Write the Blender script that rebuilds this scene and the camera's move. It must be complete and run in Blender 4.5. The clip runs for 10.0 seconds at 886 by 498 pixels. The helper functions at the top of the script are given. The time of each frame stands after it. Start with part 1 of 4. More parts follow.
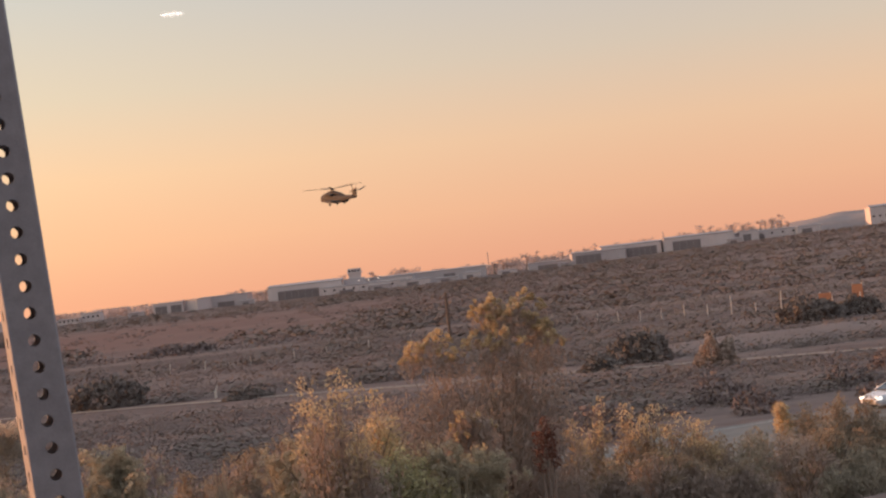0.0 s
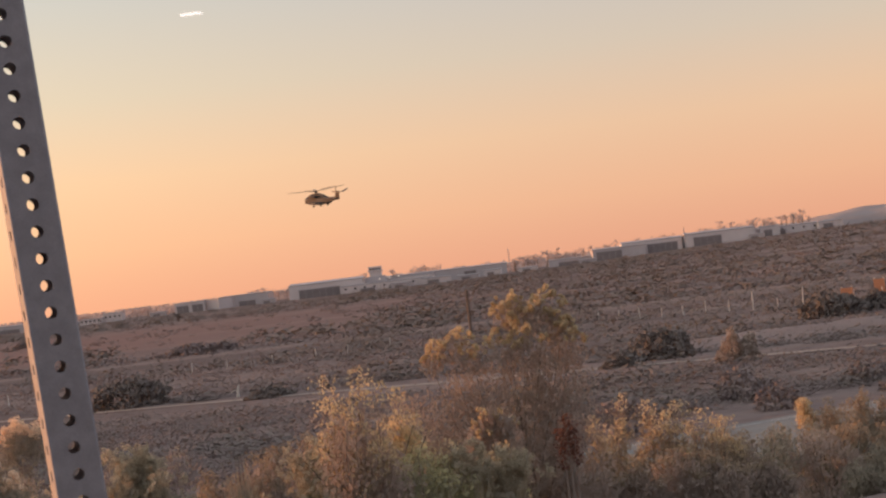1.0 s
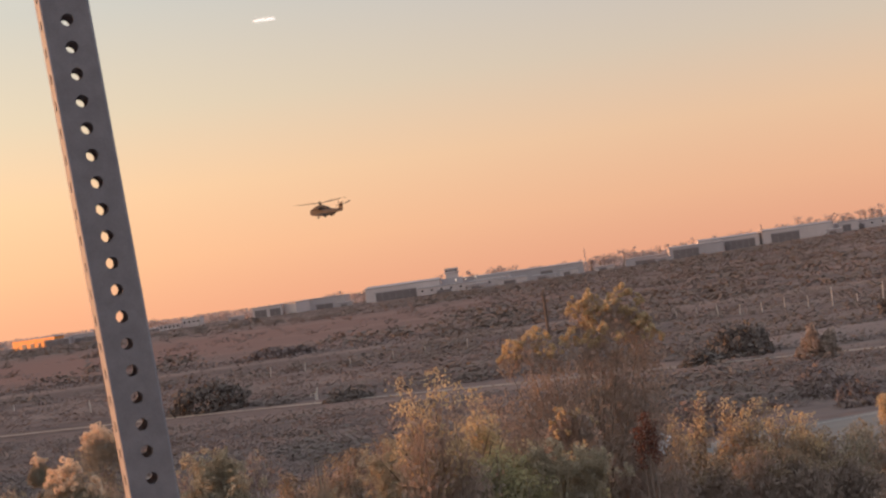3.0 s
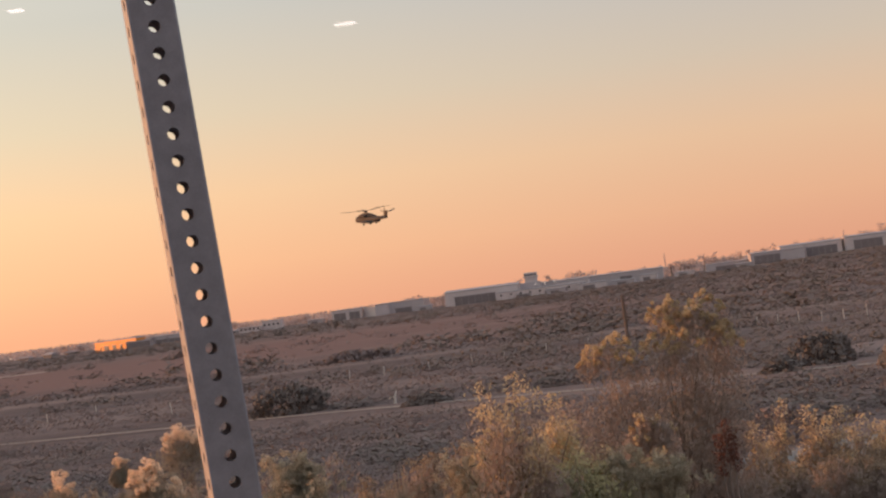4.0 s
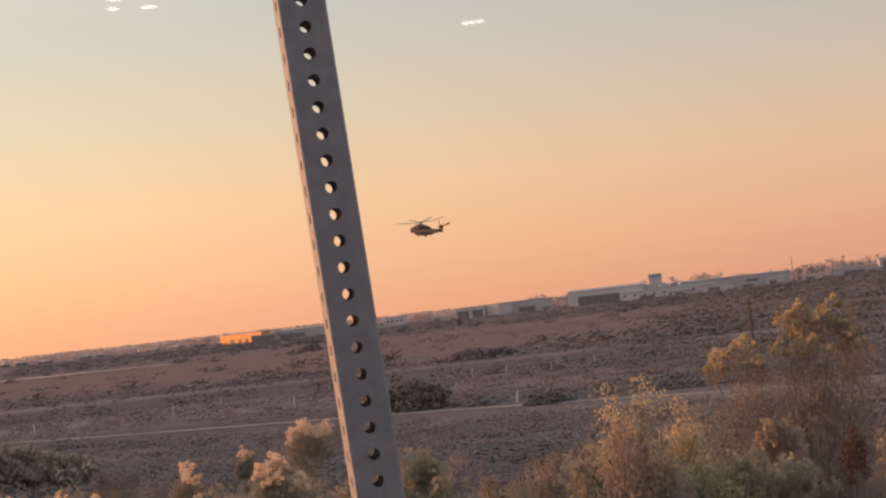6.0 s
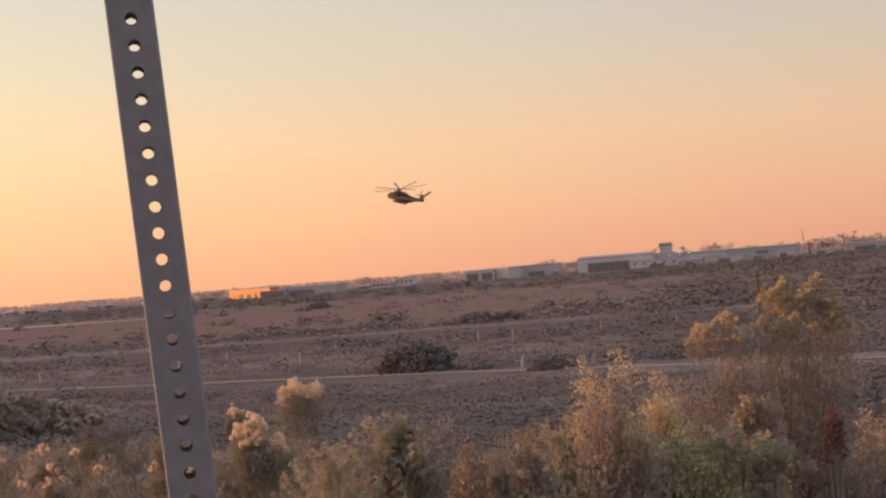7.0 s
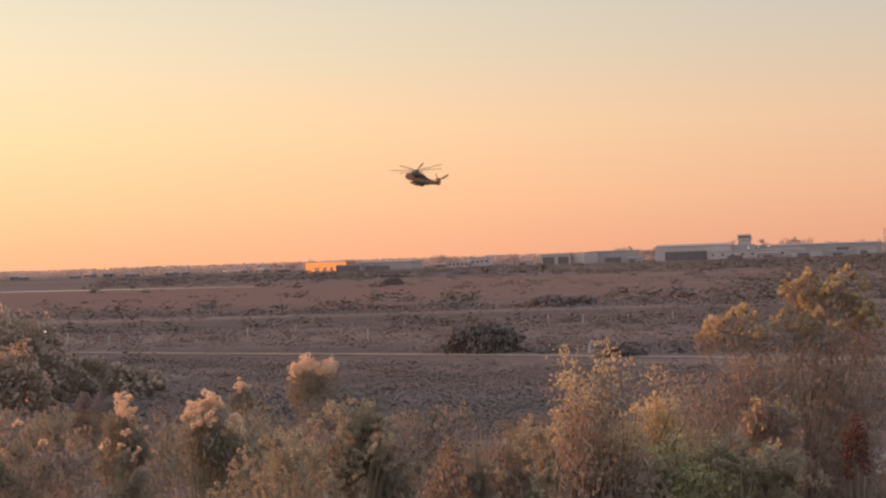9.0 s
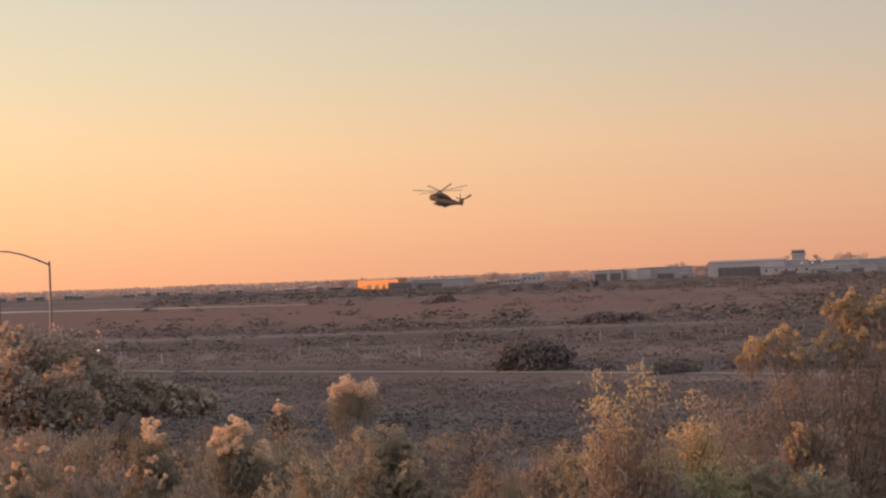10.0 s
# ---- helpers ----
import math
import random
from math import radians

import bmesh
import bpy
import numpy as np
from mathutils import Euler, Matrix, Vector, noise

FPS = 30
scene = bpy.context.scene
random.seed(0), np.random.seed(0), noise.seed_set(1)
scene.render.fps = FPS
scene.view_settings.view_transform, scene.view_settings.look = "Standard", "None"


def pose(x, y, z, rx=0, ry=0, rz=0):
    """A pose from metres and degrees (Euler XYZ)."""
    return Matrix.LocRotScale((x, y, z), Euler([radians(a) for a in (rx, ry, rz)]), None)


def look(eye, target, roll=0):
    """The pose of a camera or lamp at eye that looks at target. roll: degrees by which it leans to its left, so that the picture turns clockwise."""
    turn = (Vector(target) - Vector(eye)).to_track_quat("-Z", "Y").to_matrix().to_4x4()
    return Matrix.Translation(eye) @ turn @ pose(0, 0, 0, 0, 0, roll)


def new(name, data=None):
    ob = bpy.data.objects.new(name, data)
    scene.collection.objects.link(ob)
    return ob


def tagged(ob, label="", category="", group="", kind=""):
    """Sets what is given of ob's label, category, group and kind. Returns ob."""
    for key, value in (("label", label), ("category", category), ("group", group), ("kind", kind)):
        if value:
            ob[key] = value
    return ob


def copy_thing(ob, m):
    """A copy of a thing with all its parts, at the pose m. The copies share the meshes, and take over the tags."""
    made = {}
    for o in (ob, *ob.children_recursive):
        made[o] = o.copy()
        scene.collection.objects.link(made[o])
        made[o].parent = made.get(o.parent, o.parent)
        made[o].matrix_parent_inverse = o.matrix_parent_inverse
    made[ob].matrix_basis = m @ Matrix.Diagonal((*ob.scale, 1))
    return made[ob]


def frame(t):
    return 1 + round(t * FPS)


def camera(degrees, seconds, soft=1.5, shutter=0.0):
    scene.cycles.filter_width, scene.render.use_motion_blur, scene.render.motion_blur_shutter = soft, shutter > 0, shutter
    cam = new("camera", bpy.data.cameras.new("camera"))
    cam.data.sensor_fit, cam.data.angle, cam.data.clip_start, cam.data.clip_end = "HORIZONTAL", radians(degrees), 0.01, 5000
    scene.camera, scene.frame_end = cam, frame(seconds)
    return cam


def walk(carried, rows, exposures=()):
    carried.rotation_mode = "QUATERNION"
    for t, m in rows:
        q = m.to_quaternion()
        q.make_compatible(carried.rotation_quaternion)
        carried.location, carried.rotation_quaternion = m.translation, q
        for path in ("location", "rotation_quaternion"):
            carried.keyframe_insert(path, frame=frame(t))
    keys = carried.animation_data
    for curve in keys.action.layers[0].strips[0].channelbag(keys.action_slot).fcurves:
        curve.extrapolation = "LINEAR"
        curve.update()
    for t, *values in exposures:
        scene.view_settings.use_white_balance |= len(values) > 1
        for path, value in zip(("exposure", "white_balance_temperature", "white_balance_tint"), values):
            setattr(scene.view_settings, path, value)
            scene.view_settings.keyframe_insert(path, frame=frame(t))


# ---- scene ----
cam = camera(27.6, 10.0, soft=2.4)
PATH = [
    (0, (0.095, 0.048, 9.937), (0.04, 2.047, 9.96), -6.5),
    (0.5, (0.094, 0.053, 9.935), (0.024, 2.052, 9.957), -6.8),
    (1, (0.093, 0.058, 9.936), (0.015, 2.057, 9.959), -6.9),
    (1.5, (0.095, 0.045, 9.937), (0.009, 2.043, 9.96), -7.0),
    (2, (0.089, 0.063, 9.936), (-0.012, 2.06, 9.96), -7.2),
    (2.2, (0.091, 0.056, 9.935), (-0.019, 2.052, 9.959), -7.4),
    (3.3, (0.101, 0.074, 9.933), (-0.084, 2.065, 9.971), -7.6),
    (3.5, (0.103, 0.073, 9.936), (-0.099, 2.062, 9.975), -7.4),
    (4, (0.094, 0.072, 9.936), (-0.153, 2.056, 9.987), -7.4),
    (4.5, (0.086, 0.075, 9.939), (-0.208, 2.052, 9.999), -7.2),
    (5, (0.085, 0.059, 9.937), (-0.252, 2.029, 10.005), -7.0),
    (5.5, (0.074, 0.067, 9.938), (-0.292, 2.032, 10.007), -6.9),
    (5.7, (0.072, 0.067, 9.938), (-0.302, 2.031, 10.008), -6.8),
    (6.8, (0.162, 0.089, 9.959), (-0.233, 2.049, 9.993), -4.8),
    (7, (0.256, 0.099, 9.959), (-0.142, 2.059, 9.984), -4.5),
    (7.5, (0.399, 0.292, 9.938), (-0.011, 2.25, 9.944), -3.7),
    (8, (0.437, 0.597, 9.916), (0.008, 2.551, 9.911), -2.7),
    (8.5, (0.499, 1.038, 9.89), (0.042, 2.985, 9.886), -2.2),
    (9, (0.567, 1.47, 9.88), (0.084, 3.411, 9.888), -1.9),
    (9.5, (0.581, 1.659, 9.878), (0.068, 3.592, 9.9), -1.9),
    (10, (0.621, 1.77, 9.903), (0.083, 3.696, 9.932), -2.2),
]
walk(cam, [(t, look(eye, target, roll)) for t, eye, target, roll in PATH],
     [(0, 0.08), (2, 0.07), (3.5, 0.02), (4.5, -0.05), (5.5, -0.1), (7, 0.03), (8.5, 0.06), (9.5, 0.03), (10, -0.12)])

# ---- world and sun ----
SUN_AZ, SUN_EL = radians(80), radians(4.0)     # left of straight ahead, above the horizon
sun_way = Vector((-math.sin(SUN_AZ) * math.cos(SUN_EL), math.cos(SUN_AZ) * math.cos(SUN_EL), math.sin(SUN_EL)))

world = bpy.data.worlds.new("evening_sky")
scene.world = world
world.use_nodes = True
wt = world.node_tree
wt.nodes.clear()


def wnode(kind, **inputs):
    n = wt.nodes.new(kind)
    for k, v in inputs.items():
        n.inputs[k].default_value = v
    return n


def ramp_stops(node, stops):
    els = node.color_ramp.elements
    while len(els) < len(stops):
        els.new(0.5)
    for e, (p, c) in zip(els, stops):
        e.position, e.color = p, (*c, 1)


sky = wnode("ShaderNodeTexSky")
sky.sky_type, sky.sun_disc = "NISHITA", False
sky.sun_elevation, sky.sun_rotation = SUN_EL, -SUN_AZ
sky.dust_density, sky.air_density = 4.0, 1.2
coord = wnode("ShaderNodeTexCoord")
split = wnode("ShaderNodeSeparateXYZ")
wt.links.new(coord.outputs["Generated"], split.inputs[0])
height = wnode("ShaderNodeMapRange")
for k, v in ((1, -0.02), (2, 0.30)):
    height.inputs[k].default_value = v
wt.links.new(split.outputs["Z"], height.inputs[0])
grad = wnode("ShaderNodeValToRGB")
ramp_stops(grad, [(0.0, (0.80, 0.37, 0.25)), (0.07, (0.83, 0.395, 0.25)), (0.16, (0.86, 0.475, 0.295)), (0.28, (0.81, 0.53, 0.355)),
                  (0.42, (0.645, 0.53, 0.435)), (0.60, (0.51, 0.49, 0.495)), (0.75, (0.51, 0.51, 0.55)), (1.0, (0.53, 0.57, 0.68))])
wt.links.new(height.outputs[0], grad.inputs[0])
# glow towards the sun
side = wnode("ShaderNodeVectorMath")
side.operation = "DOT_PRODUCT"
side.inputs[1].default_value = tuple(sun_way)
wt.links.new(coord.outputs["Generated"], side.inputs[0])
near_sun = wnode("ShaderNodeMapRange")
near_sun.interpolation_type = "SMOOTHSTEP"
for k, v in ((1, 0.05), (2, 1.0)):
    near_sun.inputs[k].default_value = v
wt.links.new(side.outputs["Value"], near_sun.inputs[0])
tint = wnode("ShaderNodeMix")
tint.data_type, tint.blend_type = "RGBA", "MULTIPLY"
tint.inputs[7].default_value = (1.66, 1.62, 1.26, 1)
wt.links.new(near_sun.outputs[0], tint.inputs[0])
wt.links.new(grad.outputs[0], tint.inputs[6])
bg_grad = wnode("ShaderNodeBackground", Strength=0.93)
wt.links.new(tint.outputs[2], bg_grad.inputs[0])
bg_sky = wnode("ShaderNodeBackground", Strength=0.05)
wt.links.new(sky.outputs[0], bg_sky.inputs[0])
add = wnode("ShaderNodeAddShader")
wt.links.new(bg_grad.outputs[0], add.inputs[0])
wt.links.new(bg_sky.outputs[0], add.inputs[1])
wt.links.new(add.outputs[0], wnode("ShaderNodeOutputWorld").inputs[0])

sun = new("sun", bpy.data.lights.new("sun", "SUN"))
sun.data.energy, sun.data.angle, sun.data.color = 5.5, radians(0.6), (1.0, 0.43, 0.19)
sun.matrix_world = look((0, 0, 60), Vector((0, 0, 60)) - sun_way)


# ---- materials ----
def material(name, colour, rough=0.8, metal=0.0, colour2=None, scale=3.0, bump=0.0, island=0.0, stretch=(1, 1, 1), detail=5.0, through_light=0.0, lift=0.0):
    m = bpy.data.materials.new(name)
    m.use_nodes = True
    nt = m.node_tree
    b = nt.nodes["Principled BSDF"]
    b.inputs["Roughness"].default_value, b.inputs["Metallic"].default_value = rough, metal
    colour2 = colour2 or tuple(c * 0.72 for c in colour)
    tc = nt.nodes.new("ShaderNodeTexCoord")
    mp = nt.nodes.new("ShaderNodeMapping")
    mp.inputs["Scale"].default_value = stretch
    nt.links.new(tc.outputs["Object"], mp.inputs[0])
    big = nt.nodes.new("ShaderNodeTexNoise")
    big.inputs["Scale"].default_value, big.inputs["Detail"].default_value = scale, detail
    nt.links.new(mp.outputs[0], big.inputs["Vector"])
    small = nt.nodes.new("ShaderNodeTexNoise")
    small.inputs["Scale"].default_value, small.inputs["Detail"].default_value = scale * 9, 3
    nt.links.new(mp.outputs[0], small.inputs["Vector"])
    mean = nt.nodes.new("ShaderNodeMix")
    mean.inputs[0].default_value = 0.35
    nt.links.new(big.outputs["Fac"], mean.inputs[2])
    nt.links.new(small.outputs["Fac"], mean.inputs[3])
    r = nt.nodes.new("ShaderNodeValToRGB")
    ramp_stops(r, [(0.34, colour2), (0.66, colour)])
    nt.links.new(mean.outputs[0], r.inputs[0])
    out = r.outputs[0]
    if island:
        geo = nt.nodes.new("ShaderNodeNewGeometry")
        rng = nt.nodes.new("ShaderNodeMapRange")
        rng.inputs[3].default_value, rng.inputs[4].default_value = 1 - island, 1 + island
        nt.links.new(geo.outputs["Random Per Island"], rng.inputs[0])
        hsv = nt.nodes.new("ShaderNodeHueSaturation")
        nt.links.new(rng.outputs[0], hsv.inputs["Value"])
        nt.links.new(out, hsv.inputs["Color"])
        out = hsv.outputs[0]
    nt.links.new(out, b.inputs["Base Color"])
    if bump:
        bp = nt.nodes.new("ShaderNodeBump")
        bp.inputs["Strength"].default_value = bump
        nt.links.new(small.outputs["Fac"], bp.inputs["Height"])
        nt.links.new(bp.outputs[0], b.inputs["Normal"])
    upward = None
    if lift:
        # shading normals bent towards the sky, so the leaves take soft, even light
        face = nt.nodes.new("ShaderNodeNewGeometry")
        turn = nt.nodes.new("ShaderNodeMix")
        turn.data_type = "VECTOR"
        turn.inputs[0].default_value = lift
        turn.inputs[5].default_value = (0, 0, 1)
        nt.links.new(face.outputs["Normal"], turn.inputs[4])
        unit = nt.nodes.new("ShaderNodeVectorMath")
        unit.operation = "NORMALIZE"
        nt.links.new(turn.outputs[1], unit.inputs[0])
        upward = unit.outputs[0]
        nt.links.new(upward, b.inputs["Normal"])
        b.inputs["Specular IOR Level"].default_value = 0.1
    if through_light:
        tr = nt.nodes.new("ShaderNodeBsdfTranslucent")
        nt.links.new(out, tr.inputs[0])
        mix = nt.nodes.new("ShaderNodeMixShader")
        mix.inputs[0].default_value = through_light
        nt.links.new(b.outputs[0], mix.inputs[1])
        nt.links.new(tr.outputs[0], mix.inputs[2])
        nt.links.new(mix.outputs[0], nt.nodes["Material Output"].inputs[0])
    return m


M_STEEL = material("galvanised_steel", (0.235, 0.225, 0.24), 0.6, 0.15, (0.175, 0.165, 0.18), 60, 0.05)
M_FLOWER = material("seed_fluff", (0.86, 0.70, 0.54), 0.9, 0, (0.70, 0.55, 0.40), 8, island=0.14, through_light=0.4)
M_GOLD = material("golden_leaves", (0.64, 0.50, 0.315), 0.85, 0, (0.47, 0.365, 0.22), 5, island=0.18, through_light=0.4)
M_ORANGE = material("rust_leaves", (0.36, 0.27, 0.185), 0.85, 0, (0.27, 0.20, 0.14), 5, island=0.14, through_light=0.3, lift=0.5)
M_GREEN = material("green_leaves", (0.41, 0.365, 0.235), 0.8, 0, (0.32, 0.285, 0.185), 5, island=0.16, through_light=0.35, lift=0.5)
M_OLIVE = material("dull_olive_leaves", (0.38, 0.315, 0.235), 0.85, 0, (0.30, 0.25, 0.185), 4, island=0.12, through_light=0.25, lift=0.62)
M_BROWN = material("dry_brown_leaves", (0.45, 0.345, 0.28), 0.9, 0, (0.37, 0.28, 0.23), 4, island=0.12, through_light=0.28, lift=0.6)
M_YELLOW = material("yellow_green_leaves", (0.55, 0.49, 0.27), 0.85, 0, (0.43, 0.38, 0.21), 5, island=0.16, through_light=0.4, lift=0.45)
M_RED = material("rust_red_seeds", (0.20, 0.085, 0.055), 0.9, 0, (0.13, 0.055, 0.04), 8, island=0.3, through_light=0.15)
M_STRAW = material("pale_straw", (0.55, 0.46, 0.33), 0.9, 0, (0.43, 0.36, 0.26), 6, island=0.2, through_light=0.35, lift=0.55)
M_TWIG = material("grey_twigs", (0.27, 0.205, 0.165), 0.9, 0, (0.20, 0.15, 0.12), 20)
M_SCRUB = material("dark_scrub", (0.24, 0.183, 0.168), 0.95, 0, (0.19, 0.145, 0.133), 0.03, island=0.06, lift=0.4)
M_DRY = material("dry_grass_tufts", (0.30, 0.235, 0.205), 0.95, 0, (0.25, 0.19, 0.17), 0.03, island=0.08, lift=0.4)
M_DARKGREEN = material("dark_green_scrub", (0.20, 0.162, 0.142), 0.95, 0, (0.16, 0.13, 0.113), 0.2, island=0.08, lift=0.5)
# far trees: distance haze is put into this leaf colour, hence so pale
M_TREEFAR = material("haze_paled_tree_leaves", (0.52, 0.41, 0.38), 0.95, 0, (0.42, 0.33, 0.305), 0.05, island=0.12, through_light=0.35, lift=0.4)
# thicket: the veil of haze over it is painted in as paler leaves
M_THICKET = material("haze_paled_thicket_leaves", (0.62, 0.47, 0.36), 0.95, 0, (0.52, 0.39, 0.30), 0.3, island=0.06, through_light=0.35, lift=0.65)
M_ASPHALT = material("worn_asphalt", (0.20, 0.175, 0.16), 0.9, 0, (0.14, 0.125, 0.115), 0.4, 0.1)
M_DIRT = material("pale_dirt", (0.30, 0.235, 0.195), 0.95, 0, (0.23, 0.178, 0.15), 0.3, 0.1)
M_STRIP = material("pale_runway", (0.46, 0.35, 0.30), 0.95, 0, (0.34, 0.26, 0.22), 0.05)
M_WHITE = material("white_paint", (0.62, 0.54, 0.48), 0.7, 0, (0.48, 0.42, 0.37), 2)
M_LINE = material("road_paint", (0.42, 0.39, 0.35), 0.7, 0, (0.33, 0.30, 0.27), 3)
M_WALL = material("grey_cladding", (0.47, 0.41, 0.41), 0.75, 0, (0.40, 0.35, 0.35), 0.08, stretch=(1, 1, 0.2))
M_WALL2 = material("pale_cladding", (0.62, 0.53, 0.51), 0.75, 0, (0.52, 0.445, 0.43), 0.08, stretch=(1, 1, 0.2))
M_ROOF = material("grey_roofing", (0.37, 0.325, 0.325), 0.8, 0, (0.31, 0.275, 0.275), 0.1)
M_DOOR = material("dark_hangar_door", (0.22, 0.18, 0.175), 0.7, 0, (0.17, 0.14, 0.138), 0.3)
# orange glow of the low sun on the hall, put into its base colour
M_SUNGLOW = material("sun_glow_cladding", (0.74, 0.27, 0.04), 0.6, 0, (0.62, 0.21, 0.03), 0.3)
M_HOUSE = material("faded_stucco", (0.30, 0.245, 0.225), 0.85, 0, (0.24, 0.195, 0.18), 0.2)
M_WOOD = material("weathered_pole_wood", (0.13, 0.095, 0.08), 0.9, 0, (0.09, 0.068, 0.058), 3, stretch=(1, 1, 0.1))
M_HELI = material("grey_military_paint", (0.072, 0.064, 0.060), 0.85, 0, (0.055, 0.050, 0.047), 0.6)
M_BLADE = material("black_rotor_paint", (0.05, 0.047, 0.046), 0.6)
M_RUBBER = material("black_rubber", (0.03, 0.03, 0.03), 0.85)
M_RIM = material("alloy_rim", (0.5, 0.5, 0.5), 0.35, 0.8)
M_CARWHITE = material("white_car_paint", (0.62, 0.62, 0.64), 0.3, 0, (0.58, 0.58, 0.60), 1.5)
M_CARSILVER = material("silver_car_paint", (0.50, 0.50, 0.51), 0.3, 0.4, (0.46, 0.46, 0.47), 1.5)
M_CARDARK = material("dark_plastic", (0.04, 0.04, 0.042), 0.5)
M_BRICK = material("rust_brown_panel", (0.34, 0.17, 0.10), 0.85, 0, (0.25, 0.12, 0.075), 1)
M_HILL = material("dusky_hillside", (0.27, 0.215, 0.205), 0.95, 0, (0.22, 0.175, 0.165), 0.02)


def glass_material(name, colour):
    m = bpy.data.materials.new(name)
    m.use_nodes = True
    b = m.node_tree.nodes["Principled BSDF"]
    b.inputs["Base Color"].default_value, b.inputs["Roughness"].default_value = (*colour, 1), 0.08
    b.inputs["Specular IOR Level"].default_value = 0.8
    return m


def lamp_material(name, colour, power):
    m = bpy.data.materials.new(name)
    m.use_nodes = True
    b = m.node_tree.nodes["Principled BSDF"]
    b.inputs["Emission Color"].default_value, b.inputs["Emission Strength"].default_value = (*colour, 1), power
    return m


M_GLASS = glass_material("tinted_glass", (0.03, 0.032, 0.035))
M_HEADLIGHT = lamp_material("headlight_glow", (1.0, 0.93, 0.8), 1.4)
# clouds get a glow of their own in place of scattered sunlight
M_CLOUD = lamp_material("self_lit_cloud", (1.0, 0.90, 0.82), 0.82)
M_SPARK = lamp_material("far_lamp_glow", (1.0, 0.8, 0.6), 1.3)


def ground_material():
    m = bpy.data.materials.new("dry_field")
    m.use_nodes = True
    nt = m.node_tree
    b = nt.nodes["Principled BSDF"]
    b.inputs["Roughness"].default_value, b.inputs["Specular IOR Level"].default_value = 0.97, 0.0
    tc = nt.nodes.new("ShaderNodeTexCoord")

    def noise_at(stretch, scale, det):
        mp = nt.nodes.new("ShaderNodeMapping")
        mp.inputs["Scale"].default_value = stretch
        nt.links.new(tc.outputs["Object"], mp.inputs[0])
        n = nt.nodes.new("ShaderNodeTexNoise")
        n.inputs["Scale"].default_value, n.inputs["Detail"].default_value = scale, det
        nt.links.new(mp.outputs[0], n.inputs["Vector"])
        return n.outputs["Fac"]

    r = nt.nodes.new("ShaderNodeValToRGB")
    ramp_stops(r, [(0.38, (0.165, 0.127, 0.119)), (0.50, (0.215, 0.163, 0.150)), (0.66, (0.29, 0.218, 0.192))])
    nt.links.new(noise_at((0.14, 1, 1), 0.03, 6), r.inputs[0])
    r2 = nt.nodes.new("ShaderNodeValToRGB")
    ramp_stops(r2, [(0.35, (0.78, 0.78, 0.78)), (0.7, (1.12, 1.1, 1.08))])
    nt.links.new(noise_at((0.6, 1, 1), 0.45, 5), r2.inputs[0])
    mul = nt.nodes.new("ShaderNodeMix")
    mul.data_type, mul.blend_type = "RGBA", "MULTIPLY"
    mul.inputs[0].default_value = 1.0
    nt.links.new(r.outputs[0], mul.inputs[6])
    nt.links.new(r2.outputs[0], mul.inputs[7])
    # a redder stretch of field in the distance, towards the left
    sep = nt.nodes.new("ShaderNodeSeparateXYZ")
    nt.links.new(tc.outputs["Object"], sep.inputs[0])
    far = nt.nodes.new("ShaderNodeMapRange")
    far.inputs[1].default_value, far.inputs[2].default_value = 330, 420
    nt.links.new(sep.outputs["Y"], far.inputs[0])
    left = nt.nodes.new("ShaderNodeMapRange")
    left.inputs[1].default_value, left.inputs[2].default_value = 40, -120
    nt.links.new(sep.outputs["X"], left.inputs[0])
    near = nt.nodes.new("ShaderNodeMapRange")
    near.inputs[1].default_value, near.inputs[2].default_value = 900, 640
    nt.links.new(sep.outputs["Y"], near.inputs[0])
    lane = nt.nodes.new("ShaderNodeMath")
    lane.operation = "MULTIPLY"
    nt.links.new(far.outputs[0], lane.inputs[0])
    nt.links.new(near.outputs[0], lane.inputs[1])
    both = nt.nodes.new("ShaderNodeMath")
    both.operation = "MULTIPLY"
    nt.links.new(lane.outputs[0], both.inputs[0])
    nt.links.new(left.outputs[0], both.inputs[1])
    red = nt.nodes.new("ShaderNodeMix")
    red.data_type = "RGBA"
    red.inputs[7].default_value = (0.235, 0.148, 0.128, 1)
    nt.links.new(both.outputs[0], red.inputs[0])
    nt.links.new(mul.outputs[2], red.inputs[6])
    nt.links.new(red.outputs[2], b.inputs["Base Color"])
    bp = nt.nodes.new("ShaderNodeBump")
    bp.inputs["Strength"].default_value, bp.inputs["Distance"].default_value = 0.6, 0.5
    nt.links.new(noise_at((1, 1, 1), 0.8, 4), bp.inputs["Height"])
    nt.links.new(bp.outputs[0], b.inputs["Normal"])
    return m


# ---- mesh helpers ----
def mesh_ob(name, verts, faces, mat, parent=None, label="", smooth=False):
    me = bpy.data.meshes.new(name)
    me.from_pydata([tuple(v) for v in verts], [], [tuple(f) for f in faces])
    me.materials.append(mat)
    if smooth:
        me.polygons.foreach_set("use_smooth", [True] * len(me.polygons))
    me.update()
    ob = new(name, me)
    ob.parent = parent
    return tagged(ob, label)


def part(name, bm, mat, parent=None, label="", smooth=False):
    me = bpy.data.meshes.new(name)
    bmesh.ops.recalc_face_normals(bm, faces=bm.faces)
    bm.to_mesh(me)
    bm.free()
    me.materials.append(mat)
    if smooth:
        me.polygons.foreach_set("use_smooth", [True] * len(me.polygons))
    ob = new(name, me)
    ob.parent = parent
    return tagged(ob, label)


def thing(name, m, label, category, group="", kind=""):
    ob = new(name)
    ob.matrix_world = m
    return tagged(ob, label, category, group, kind)


